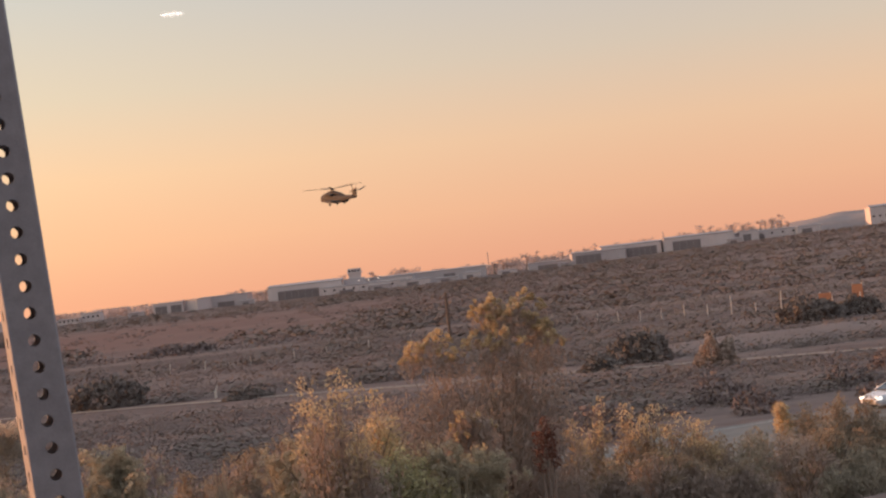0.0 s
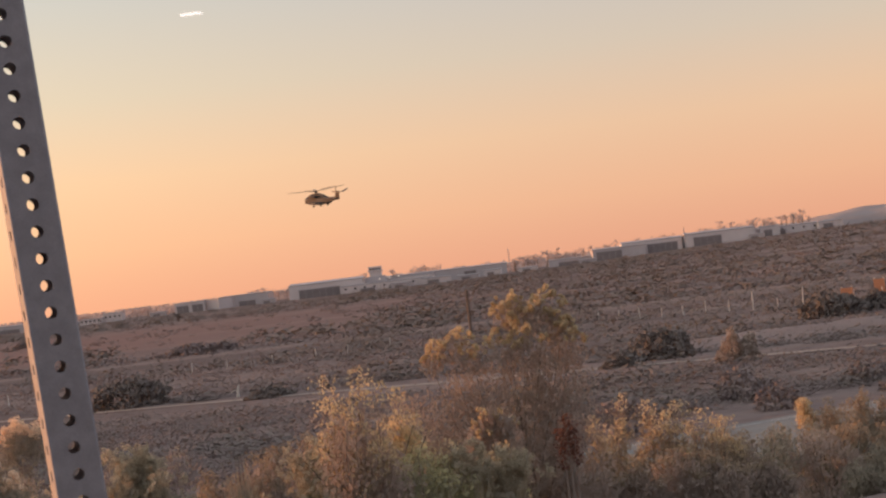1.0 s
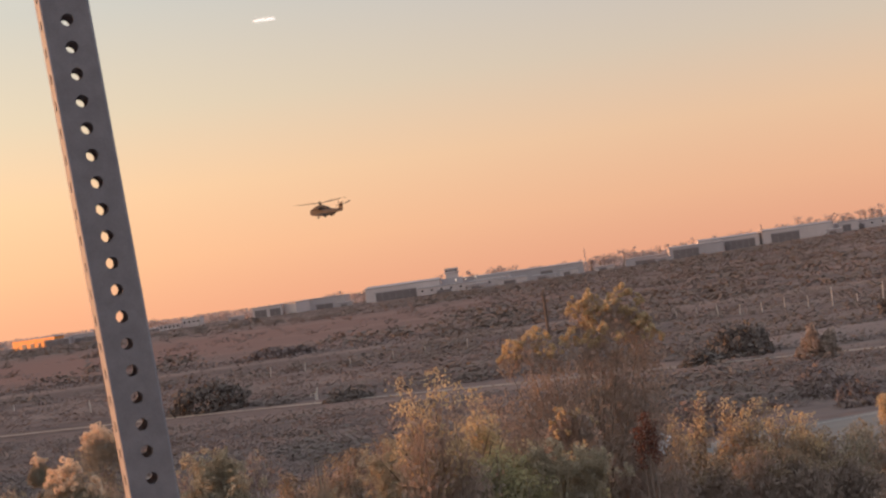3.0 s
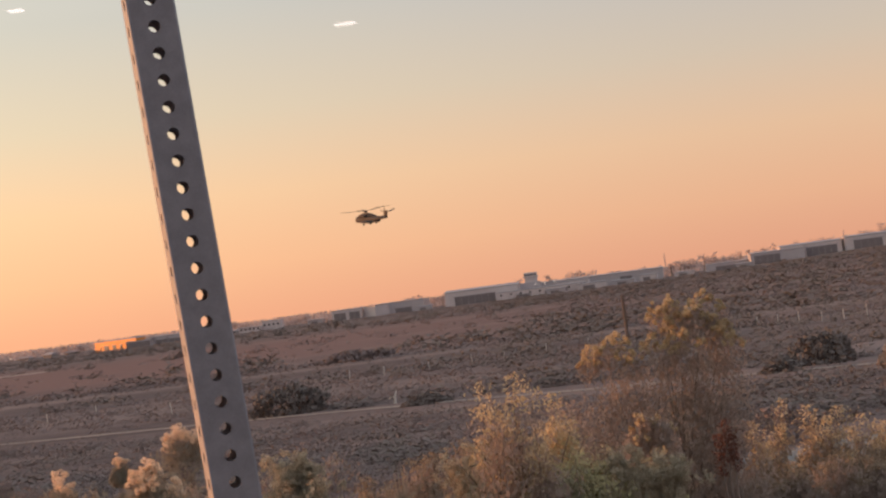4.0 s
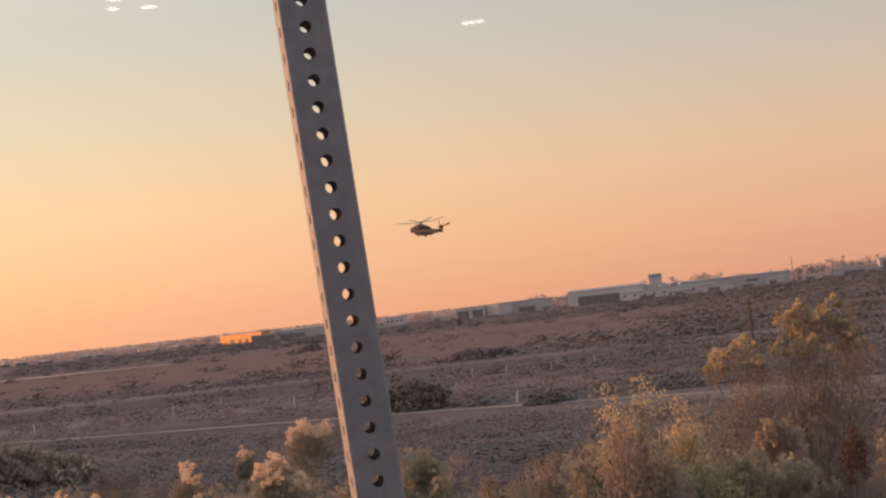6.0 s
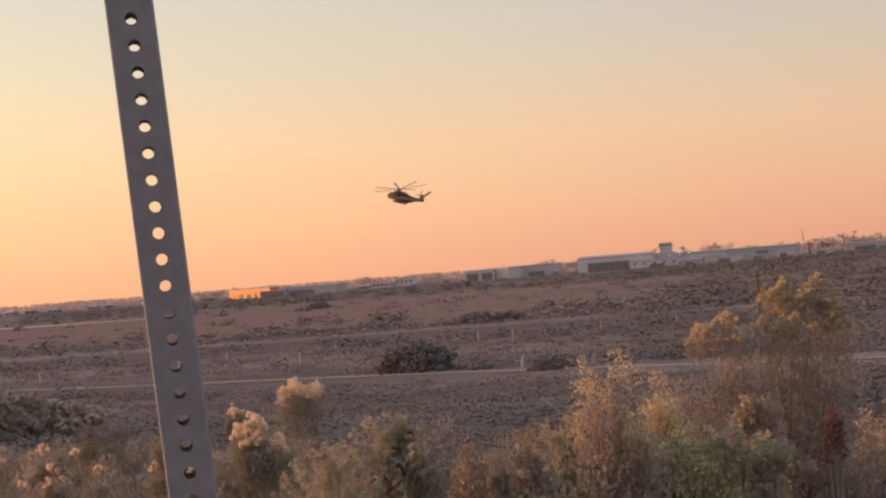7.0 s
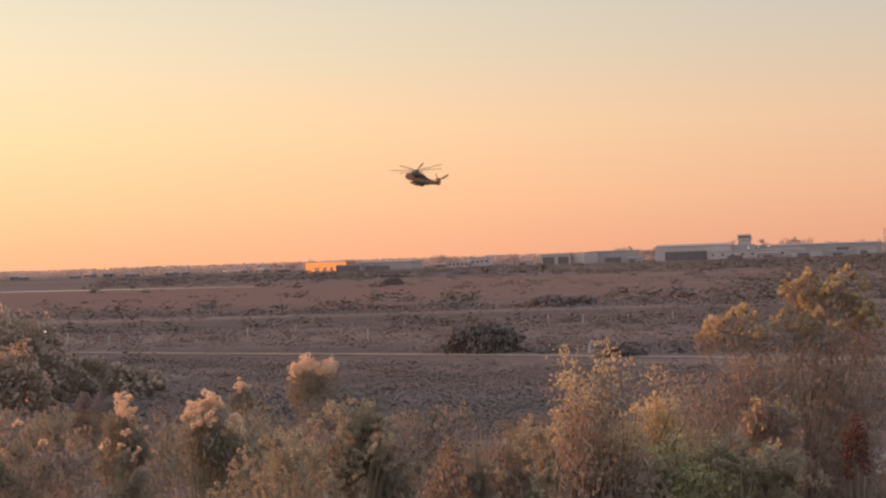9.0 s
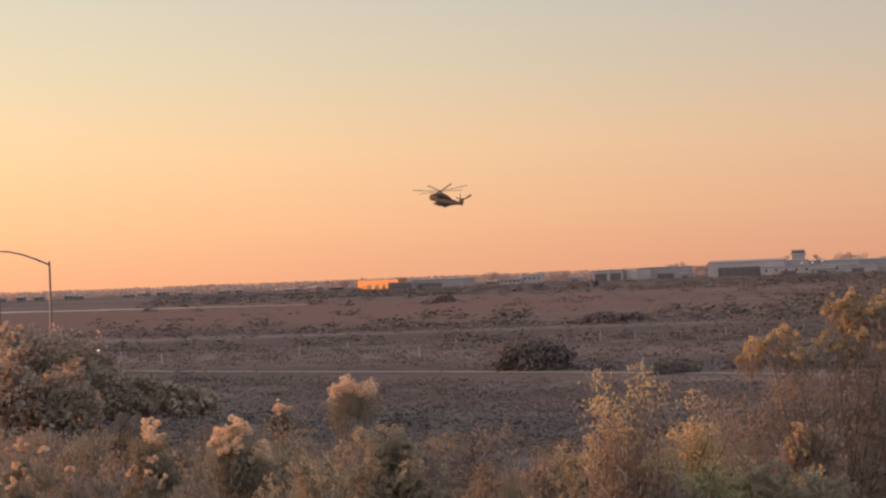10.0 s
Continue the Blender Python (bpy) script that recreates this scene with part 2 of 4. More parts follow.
def box_bm(bm, x0, x1, y0, y1, z0, z1, bevel=0.0, m=None):
    made = bmesh.ops.create_cube(bm, size=1.0)["verts"]
    mat = Matrix.Translation(((x0 + x1) / 2, (y0 + y1) / 2, (z0 + z1) / 2)) @ Matrix.Diagonal((x1 - x0, y1 - y0, z1 - z0, 1))
    bmesh.ops.transform(bm, matrix=(m @ mat) if m else mat, verts=made)
    if bevel:
        edges = list({e for v in made for e in v.link_edges})
        bmesh.ops.bevel(bm, geom=edges, offset=bevel, segments=2, affect="EDGES", profile=0.7)
    return bm


def box(*a, **k):
    return box_bm(bmesh.new(), *a, **k)


def loft(rings, closed_ends=True):
    """A skin over rings of equally many points."""
    bm = bmesh.new()
    vs = [[bm.verts.new(p) for p in ring] for ring in rings]
    n = len(vs[0])
    for a, b in zip(vs, vs[1:]):
        for i in range(n):
            bm.faces.new((a[i], a[(i + 1) % n], b[(i + 1) % n], b[i]))
    if closed_ends:
        bm.faces.new(vs[0])
        bm.faces.new(vs[-1][::-1])
    return bm


def tube(points, radii, sides=8):
    """A tapered round bar along points."""
    rings = []
    pts = [Vector(p) for p in points]
    for i, p in enumerate(pts):
        d = (pts[min(i + 1, len(pts) - 1)] - pts[max(i - 1, 0)]).normalized()
        u = d.orthogonal().normalized()
        if abs(d.z) > 0.5:
            u = (Vector((1, 0, 0)) - d * d.x).normalized()
        w = d.cross(u)
        rings.append([p + (u * math.cos(a) + w * math.sin(a)) * radii[i] for a in (2 * math.pi * k / sides for k in range(sides))])
    return loft(rings)


def ellipse_ring(x, y, z, ry, rz, n=14, power=2.4):
    out = []
    for k in range(n):
        a = 2 * math.pi * k / n
        c, s = math.cos(a), math.sin(a)
        out.append((x, y + ry * math.copysign(abs(c) ** (2 / power), c), z + rz * math.copysign(abs(s) ** (2 / power), s)))
    return out


def leaf_mesh(centres, size, rng, aspect=0.55, up=0.0, level=1.0):
    """Small leaves at the given places: verts and faces. level: 0 lays them flat."""
    n = len(centres)
    a = rng.normal(size=(n, 3))
    a[:, 2] += up
    a /= np.linalg.norm(a, axis=1)[:, None]
    b = np.cross(a, rng.normal(size=(n, 3)))
    b /= np.linalg.norm(b, axis=1)[:, None] + 1e-9
    a, b = a * (1, 1, level), b * (1, 1, level)
    s = (size * rng.uniform(0.6, 1.4, n))[:, None] if np.isscalar(size) else size[:, None]
    v = np.stack([centres - a * s * 0.5, centres + b * s * aspect * 0.5, centres + a * s * 0.5, centres - b * s * aspect * 0.5], 1).reshape(-1, 3)
    f = np.arange(4 * n).reshape(-1, 4)
    return v, f


def fast_mesh(name, v, f, mat, parent=None, label=""):
    me = bpy.data.meshes.new(name)
    n, k = len(f), f.shape[1]
    me.vertices.add(len(v))
    me.vertices.foreach_set("co", np.asarray(v, np.float32).ravel())
    me.loops.add(n * k)
    me.loops.foreach_set("vertex_index", np.asarray(f, np.int32).ravel())
    me.polygons.add(n)
    me.polygons.foreach_set("loop_start", np.arange(0, n * k, k, dtype=np.int32))
    me.update(calc_edges=True)
    me.validate()
    me.materials.append(mat)
    ob = new(name, me)
    ob.parent = parent
    return tagged(ob, label)


# ---- ground ----
ROAD_P, ROAD_D = Vector((2.9, 92.4)), Vector((-0.89, -0.456)).normalized()
ROAD_N = Vector((0.456, -0.89)).normalized()          # from the road towards the embankment


def smooth01(a):
    a = min(max(a, 0.0), 1.0)
    return a * a * (3 - 2 * a)


def ground_z(x, y):
    u = (x - ROAD_P.x) * ROAD_N.x + (y - ROAD_P.y) * ROAD_N.y
    z = 8.25 * smooth01((u - 36) / 39)
    if u > 28:
        z += 0.12 * noise.noise((x * 0.3, y * 0.3, 0)) * smooth01((u - 28) / 8)
    z += 7.5 * smooth01((x + 60) / 420) * smooth01((y - 500) / 950)
    if u < -8:
        z += 0.06 * noise.noise((x * 0.05, y * 0.05, 3)) * smooth01((-8 - u) / 30)
    return z


def build_ground():
    xs = sorted({round(math.sinh(k / 60 * 5.2) * 46, 3) for k in range(-60, 61)})
    ys = sorted({round(v, 3) for v in [-400, -200, -100, -50, -25, -12] + [k * 3.0 for k in range(-3, 50)] + [150 * 1.07 ** k for k in range(52)]})
    verts = [(x, y, ground_z(x, y)) for y in ys for x in xs]
    w = len(xs)
    faces = [(j * w + i, j * w + i + 1, (j + 1) * w + i + 1, (j + 1) * w + i) for j in range(len(ys) - 1) for i in range(w - 1)]
    tagged(mesh_ob("ground", verts, faces, ground_material(), smooth=True), "dry brown scrub field under a low evening sun", "ground", kind="structure")


build_ground()


def road_pt(s, u, z):
    p = ROAD_P + ROAD_D * s + ROAD_N * u
    return (p.x, p.y, z)


def slab(name, s0, s1, u0, u1, z0, z1, mat, label, category):
    v = [road_pt(s, u, z) for z in (z0, z1) for s, u in ((s0, u0), (s1, u0), (s1, u1), (s0, u1))]
    f = [(3, 2, 1, 0), (4, 5, 6, 7), (0, 1, 5, 4), (1, 2, 6, 5), (2, 3, 7, 6), (3, 0, 4, 7)]
    return tagged(mesh_ob(name, v, f, mat), label, category, kind="structure")


slab("road", -420, 420, 1.5, 27.0, -0.3, 0.10, M_ASPHALT, "worn grey asphalt highway below the embankment", "road")
for u in (2.4, 13.6, 15.4, 26.2):
    slab("road_line", -420, 420, u - 0.07, u + 0.07, 0.09, 0.104, M_LINE, "pale painted road edge line", "road marking")


def dirt_track():
    pts = [(-420, 322), (-200, 240), (-130, 212), (-76.7, 189.4), (-33.6, 172.6), (-19.9, 166), (3, 154), (40, 136)]
    v, f = [], []
    for i in range(len(pts) - 1):
        (x0, y0), (x1, y1) = pts[i], pts[i + 1]
        for k in range(8):
            a = k / 8
            x, y = x0 + (x1 - x0) * a, y0 + (y1 - y0) * a
            w = 0.95 + 0.4 * noise.noise((x * 0.2, y * 0.2, 1))
            v += [(x + 0.4 * w, y + 0.9 * w, ground_z(x, y) + 0.06), (x - 0.4 * w, y - 0.9 * w, ground_z(x, y) + 0.06)]
    f = [(2 * i, 2 * i + 1, 2 * i + 3, 2 * i + 2) for i in range(len(v) // 2 - 1)]
    tagged(mesh_ob("dirt_track", v, f, M_DIRT), "pale narrow dirt track across the scrub field", "track", kind="structure")


dirt_track()


def airfield_strip():
    """The pale sunlit edge of the runway far out on the plain."""
    v = []
    for k in range(41):
        a = k / 40
        x, y = -640 + 390 * a, 862 - 170 * a
        w = 38 * (1 - 0.75 * a) * (0.8 + 0.5 * noise.noise((a * 9, 2, 0)))
        v += [(x, y + w, ground_z(x, y + w) + 0.10), (x, y - w, ground_z(x, y - w) + 0.10)]
    f = [(2 * i, 2 * i + 1, 2 * i + 3, 2 * i + 2) for i in range(40)]
    tagged(mesh_ob("airstrip", v, f, M_STRIP), "pale strip of dry runway far out on the plain", "runway", kind="structure")


airfield_strip()


# ---- the perforated sign post beside the camera ----
def sign_post():
    pitch, half, wall, r = 0.0254, 0.0223, 0.0016, 0.0058
    base = Vector((-0.3395, 1.7143, 9.9402))               # the middle of one hole on the near face
    axis = Vector((-0.0392, -0.0443, 1.0)).normalized()
    front = Vector((math.sin(radians(21)), -math.cos(radians(21)), 0))
    front = (front - axis * front.dot(axis)).normalized()
    left = axis.cross(front).normalized()
    if left.x > 0:
        left = -left
    below, above, n = 70, 32, 12
    hub = thing("sign_post", Matrix.Identity(4), "grey galvanised square steel sign post with punched holes", "post")
    for name, normal, across, sides in (("near_face", front, left, 1), ("far_face", -front, left, 1), ("sunlit_face", left, front, 1), ("shaded_face", -left, front, 1)):
        bm = bmesh.new()
        centre = base - front * half
        for k in range(-below, above):
            c = centre + axis * (k * pitch)
            rings = []
            for depth in (half, half - wall):
                sq, ci = [], []
                for i in range(n):
                    a = 2 * math.pi * (i + 0.5) / n
                    ca, sa = math.cos(a), math.sin(a)
                    q = max(abs(ca), abs(sa))
                    wide = half - (0.0018 if depth == half else 0.0)
                    sq.append(bm.verts.new(c + normal * depth + across * (ca / q * wide) + axis * (sa / q * pitch / 2)))
                    ci.append(bm.verts.new(c + normal * depth + across * (ca * r) + axis * (sa * r)))
                rings.append((sq, ci))
            for i in range(n):
                j = (i + 1) % n
                (s0, c0), (s1, c1) = rings
                bm.faces.new((s0[i], s0[j], c0[j], c0[i]))
                bm.faces.new((s1[j], s1[i], c1[i], c1[j]))
                bm.faces.new((c0[i], c0[j], c1[j], c1[i]))
        bmesh.ops.remove_doubles(bm, verts=bm.verts, dist=0.0002)
        part(name, bm, M_STEEL, hub)
    for sx in (-1, 1):
        for sy in (-1, 1):
            c = base - front * half
            o = front * sx * (half - 0.0012) + left * sy * (half - 0.0012)
            part("rounded_corner", tube([c + o - axis * below * pitch, c + o + axis * above * pitch], [0.0016, 0.0016], 6), M_STEEL, hub, smooth=True)


sign_post()


# ---- distant buildings ----
def hangar(name, x, y, w, d, h, wall, label, doors=(), rise=0.8, turn=0.0, windows=0, z=None, category="hangar"):
    z = ground_z(x, y) - 0.6 if z is None else z
    t = thing(name, pose(x, y, z, 0, 0, turn), label, category, "airfield buildings")
    h *= 0.9
    part("wall", box(-w / 2, w / 2, 0, d, 0, h), wall, t)
    v = [(-w / 2 - 0.4, -0.4, h), (w / 2 + 0.4, -0.4, h), (w / 2 + 0.4, d + 0.4, h), (-w / 2 - 0.4, d + 0.4, h),
         (-w / 2 - 0.4, -0.4, h + 0.5), (w / 2 + 0.4, -0.4, h + 0.5), (w / 2 + 0.4, d + 0.4, h + 0.5), (-w / 2 - 0.4, d + 0.4, h + 0.5),
         (-w / 2, d / 2, h + 0.5 + rise), (w / 2, d / 2, h + 0.5 + rise)]
    f = [(0, 3, 2, 1), (0, 1, 5, 4), (1, 2, 6, 5), (2, 3, 7, 6), (3, 0, 4, 7), (4, 5, 9, 8), (6, 7, 8, 9), (5, 6, 9), (7, 4, 8)]
    mesh_ob("roof", v, f, M_ROOF, t)
    for x0, x1, top in doors:
        dr = part("door", box(x0, x1, -0.35, -0.05, 0.1, top), M_DOOR, t, "dark sliding hangar door")
        part("lintel", box(x0 - 0.5, x1 + 0.5, -0.55, -0.05, top, top + 0.5), M_ROOF, dr)
        k = max(2, int((x1 - x0) / 5))
        for i in range(1, k):
            xx = x0 + (x1 - x0) * i / k
            part("seam", box(xx - 0.12, xx + 0.12, -0.45, -0.30, 0.1, top), M_ROOF, dr)
    for i in range(windows):
        xx = -w / 2 + w * (i + 0.5) / windows
        wn = part("window", box(xx - 0.9, xx + 0.9, -0.12, 0.0, h * 0.55, h * 0.55 + 1.4), M_GLASS, t)
        part("sill", box(xx - 1.1, xx + 1.1, -0.25, -0.01, h * 0.55 - 0.25, h * 0.55 - 0.05), M_WALL2, wn)
    return t


hangar("sun_glow_hall", -482, 1512, 60, 10, 9.2, M_SUNGLOW, "long hall with orange sun glow painted into its cladding", [(-16, -10, 4), (-4, 1, 4), (7, 10, 4)], 0.4, -36)
hangar("dark_shed", -455, 1492, 22, 30, 6.6, M_WALL, "low grey shed with a dark open front", [(-11, 10, 5.2)], 0.4, z=-1.2)
hangar("hangar", -424, 1500, 46, 40, 8.2, M_WALL, "pale grey hangar with one dark door", [(-18, 4, 4.5)], 0.5, z=-1.2)
hangar("white_block", -345, 1520, 16, 14, 8.5, M_WALL2, "small white airfield building", (), 0.3, windows=4, category="building")
hangar("white_annex", -362, 1510, 18, 14, 5.0, M_WALL2, "low white airfield building", (), 0.3, windows=5, category="building")
hangar("hangar", -273, 1490, 25, 30, 9.6, M_WALL2, "pale hangar with two dark doors", [(-11, -1, 6.4), (2, 11, 6.4)], 0.3, 0)
hangar("hangar", -254, 1492, 13, 40, 10.4, M_WALL2, "narrow hangar with a sunlit pink gable", (), 0.3, -30)
hangar("hangar", -228, 1505, 38, 35, 10.8, M_WALL, "long pale grey hangar", [(-6, 8, 4.5)], 0.3)
hangar("large_hangar", -158, 1490, 62, 60, 13.0, M_WALL2, "large pale hangar with a wide dark door", [(-23, 11, 7.5)], 1.6, 3)
hangar("terminal", -109, 1478, 72, 30, 7.0, M_WALL2, "long low white airfield building", [(-20, -8, 3.0), (4, 20, 3.0)], 0.4, windows=9, category="building")
hangar("long_hangar", -60, 1530, 105, 60, 11.0, M_WALL, "long grey hangar under a low roof", [(16, 26, 7)], 0.8)
hangar("annex", -84, 1500, 30, 20, 9.5, M_WALL2, "pale flat-roofed airfield annex building", (), 0.3, windows=4, category="building")
hangar("hangar", 86, 1490, 44, 40, 10.2, M_WALL, "grey hangar with a dark door", [(-19, 2, 7.2)], 0.8)
hangar("hangar", 114, 1500, 50, 40, 12.2, M_WALL2, "pale hangar with a dark door", [(-4, 21, 8.0)], 1.2)
hangar("hangar", 170, 1495, 58, 40, 11.8, M_WALL2, "pale hangar with a wide dark door", [(-22, 1, 7.5)], 1.2)
hangar("low_hall", 228, 1510, 54, 30, 7.5, M_WALL2, "long low white hall", [(-12, -2, 4)], 0.6, windows=6, category="building")
hangar("white_block", 322, 1480, 26, 20, 20.0, M_WALL2, "white block above a dark hill", (), 1.5, windows=5, z=3.0, category="building")
hangar("long_shed", 48, 1515, 40, 20, 6.5, M_WALL, "low grey shed beside trees", [(-12, 8, 3.5)], 0.5)


def control_tower(x, y):
    z = ground_z(x, y)
    t = thing("control_tower", pose(x, y, z), "pale airfield control tower with a glazed cab", "tower")
    part("shaft", box(-5.0, 5.0, 0, 10, 0, 15.5, 0.2), M_WALL2, t)
    part("lower_block", box(-9, 8, -1.5, 9, 0, 11.5, 0.2), M_WALL, t)
    part("walkway", box(-6.0, 6.0, -1.0, 11.0, 15.5, 16.8), M_WALL2, t)
    cab = part("cab", loft([[(sx * r, 5 + sy * r, zz) for sx, sy in ((-1, -1), (1, -1), (1, 1), (-1, 1))] for r, zz in ((4.8, 16.8), (5.2, 18.2))]), M_GLASS, t, "dark tinted cab glazing")
    for i in range(5):
        xx = -4.8 + 9.6 * i / 4
        part("mullion", tube([(xx, 0.2, 16.2), (xx * 1.12, -0.4, 19.0)], [0.4, 0.4], 4), M_WALL2, cab)
    part("cab_roof", box(-5.2, 5.2, -0.6, 10.6, 18.2, 19.6, 0.2), M_WALL2, t)


control_tower(-117, 1500)


def lattice_mast(x, y, h, label):
    z = ground_z(x, y)
    t = thing("radio_mast", pose(x, y, z), label, "mast")
    for k in range(3):
        a = 2 * math.pi * k / 3
        part("leg", tube([(0.9 * math.cos(a), 0.9 * math.sin(a), 0), (0.25 * math.cos(a), 0.25 * math.sin(a), h)], [0.22, 0.14], 5), M_ROOF, t)
    for i in range(8):
        part("brace", tube([(0.7 - i * 0.06, 0, h * i / 8), (-0.5 + i * 0.04, 0.4, h * (i + 1) / 8)], [0.1, 0.1], 4), M_ROOF, t)


lattice_mast(-5, 1500, 20.5, "thin grey radio mast among the trees")
lattice_mast(140, 1485, 17.0, "pale lattice mast in front of the hangars")


def far_lamps():
    for x, y, z in ((-112, 1476, 9.0), (-104, 1476, 8.7), (-96, 1476, 9.4), (-553, 1450, 3.5)):
        t = thing("flood_lamp", pose(x, y, ground_z(x, y)), "lit floodlight on a thin pole by the hangars", "lamp", "floodlights")
        part("pole", tube([(0, 0, 0), (0, 0, z)], [0.15, 0.12], 6), M_ROOF, t)
        bm = bmesh.new()
        bmesh.ops.create_icosphere(bm, subdivisions=2, radius=0.42, matrix=Matrix.Translation((0, -0.3, z)))
        part("bulb", bm, M_SPARK, t, "glowing lamp head", smooth=True)


far_lamps()


def glint(x, y, h):
    t = thing("marker_lamp", pose(x, y, ground_z(x, y)), "small lit lamp on a short post in the scrub", "lamp")
    part("post", tube([(0, 0, -0.2), (0, 0, h)], [0.06, 0.05], 6), M_ROOF, t)
    bm = bmesh.new()
    bmesh.ops.create_icosphere(bm, subdivisions=2, radius=0.16, matrix=Matrix.Translation((0, -0.1, h + 0.1)))
    part("bulb", bm, M_SPARK, t, "glowing lamp head", smooth=True)


glint(-105.8, 215, 1.76)
for x, y, w, h, wl in ((-95, 1470, 16, 4.5, M_WALL), (-66, 1475, 24, 5.5, M_WALL2), (-40, 1480, 18, 4.2, M_WALL), (-20, 1490, 14, 6.0, M_WALL2), (10, 1490, 16, 4.0, M_WALL2),
                       (58, 1470, 14, 3.6, M_WALL), (196, 1470, 12, 4.2, M_WALL), (212, 1500, 16, 9.5, M_WALL2), (262, 1500, 20, 6.5, M_WALL2), (-206, 1480, 12, 4.0, M_WALL), (-300, 1490, 14, 4.2, M_WALL)):
    hangar("shed", x, y, w, 10, h, wl, "small airfield shed beside larger hangars", [(-w * 0.3, w * 0.1, h * 0.6)], 0.4, (x % 7) * 3 - 9, category="building")


def hill(name, x, y, rx, ry, h, mat, label, category="hill"):
    v, f, nx, ny = [], [], 40, 14
    for j in range(ny + 1):
        for i in range(nx + 1):
            a, b = 2 * i / nx - 1, 2 * j / ny - 1
            k = max(0.0, 1 - a * a) * max(0.0, 1 - b * b)
            zz = h * k ** 0.55 * (1 + 0.25 * noise.noise((a * 4, b * 3, h)))
            v.append((x + a * rx, y + b * ry, ground_z(x + a * rx, y + b * ry) - 0.3 + zz))
    f = [(j * (nx + 1) + i, j * (nx + 1) + i + 1, (j + 1) * (nx + 1) + i + 1, (j + 1) * (nx + 1) + i) for j in range(ny) for i in range(nx)]
    return tagged(mesh_ob(name, v, f, mat, smooth=True), label, category, kind="structure")


hill("hill", 345, 1640, 100, 120, 14, M_HILL, "dusky bare hill behind the airfield")
hill("far_ridge", -900, 3300, 900, 300, 5, M_HILL, "low hazy ridge on the horizon", "ridge")
hill("far_ridge", 500, 3300, 900, 300, 6, M_HILL, "low hazy ridge on the horizon", "ridge")


# ---- distant trees ----
def far_tree(x, y, h, w, seed, dense=260, name="tree", label="distant skyline tree, leaves paled for haze", lean=0.0):
    rng = np.random.default_rng(seed)
    t = thing(name, pose(x, y, ground_z(x, y) - 0.2), label, "tree", "skyline trees")
    part("trunk", tube([(0, 0, 0), (0.1 * w * lean, 0, h * 0.4), (0.15 * w * lean, 0, h * 0.75)], [0.035 * h, 0.025 * h, 0.01 * h], 6), M_TWIG, t)
    lobes = [(rng.uniform(-0.38, 0.38) * w + 0.15 * w * lean, rng.uniform(-0.3, 0.3) * w, h * rng.uniform(0.5, 0.86), w * rng.uniform(0.14, 0.28)) for _ in range(9)]
    c = np.concatenate([np.array(l[:3]) + np.clip(rng.normal(size=(dense // 9, 3)), -1.6, 1.6) * l[3] * (0.6, 0.6, 0.42) for l in lobes])
    v, f = leaf_mesh(c, 0.07 * w + 0.3, rng, 0.8)
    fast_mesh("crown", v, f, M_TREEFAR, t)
    return t


rt = random.Random(5)
for x, h, w in ((18, 13, 14), (27, 17, 15), (33, 12, 10), (38, 18, 6), (46, 10, 12), (-140, 15, 9), (-132, 17, 8), (-104, 17, 9), (-99, 15, 8),
                (-86, 17, 13), (-78, 17.5, 12), (-70, 16, 10), (-228, 13, 11), (-220, 14.5, 8), (-206, 12, 11), (-198, 12.5, 10), (-318, 9, 14),
                (-330, 8, 12), (-376, 9, 12), (-384, 10, 14), (-392, 9.5, 12), (-512, 11, 10), (-522, 9.5, 12), (-532, 9, 14), (-548, 10, 13)):
    far_tree(x, 1545 + rt.uniform(-6, 30), h + rt.uniform(-0.6, 0.6), w, int(abs(x) * 7) + 3, lean=rt.uniform(-1, 1))
for i in range(34):
    x = 60 + i * 6.0 + rt.uniform(-2.5, 2.5)
    far_tree(x, 1560 + rt.uniform(0, 30), (14 if x < 200 else 16) + rt.uniform(-3, 3.4), rt.uniform(5, 10), 900 + i, dense=200)
for i in range(16):
    x = rt.uniform(-60, 60)
    far_tree(x, 1600 + rt.uniform(0, 40), rt.uniform(11, 15.5), rt.uniform(7, 13), 1200 + i, dense=200)
for x, h in ((176, 21), (186, 19), (232, 20), (246, 21), (238, 19)):
    far_tree(x, 1540, h, 6.5, int(x), dense=220)


def far_woods():
    """The low uneven belt of trees and roofs at the edge of the plain."""
    rng = np.random.default_rng(11)
    n = 2600
    x = rng.uniform(-1500, 900, n)
    y = rng.uniform(1650, 2300, n)
    r = rng.uniform(3.5, 12, n)
    c, s = [], []
    for a, b, q in zip(x, y, r):
        k = 46
        p = np.clip(rng.normal(size=(k, 3)), -1.5, 1.5) * (q * 0.8, q * 0.5, q * 0.46)
        p[:, 2] = np.abs(p[:, 2]) + 0.5
        c.append(p + (a, b, ground_z(a, b)))
        s.append(np.full(k, q * 0.26))
    v, f = leaf_mesh(np.concatenate(c), np.concatenate(s), rng, 0.8)
    tagged(fast_mesh("far_woods", v, f, M_TREEFAR), "belt of low horizon trees with haze put into the leaf colour", "woods", kind="stuff")


far_woods()
rt = random.Random(8)
for i in range(24):
    x = -1050 + i * 28 + rt.uniform(-6, 6)
    y = 1600 + rt.uniform(-40, 30)
    hangar("house", x, y, rt.uniform(6, 12), 9, rt.uniform(2.6, 4.4), M_HOUSE, "small distant house among trees", (), rt.uniform(0.8, 1.6), rt.uniform(-25, 25),
           windows=2, category="house")


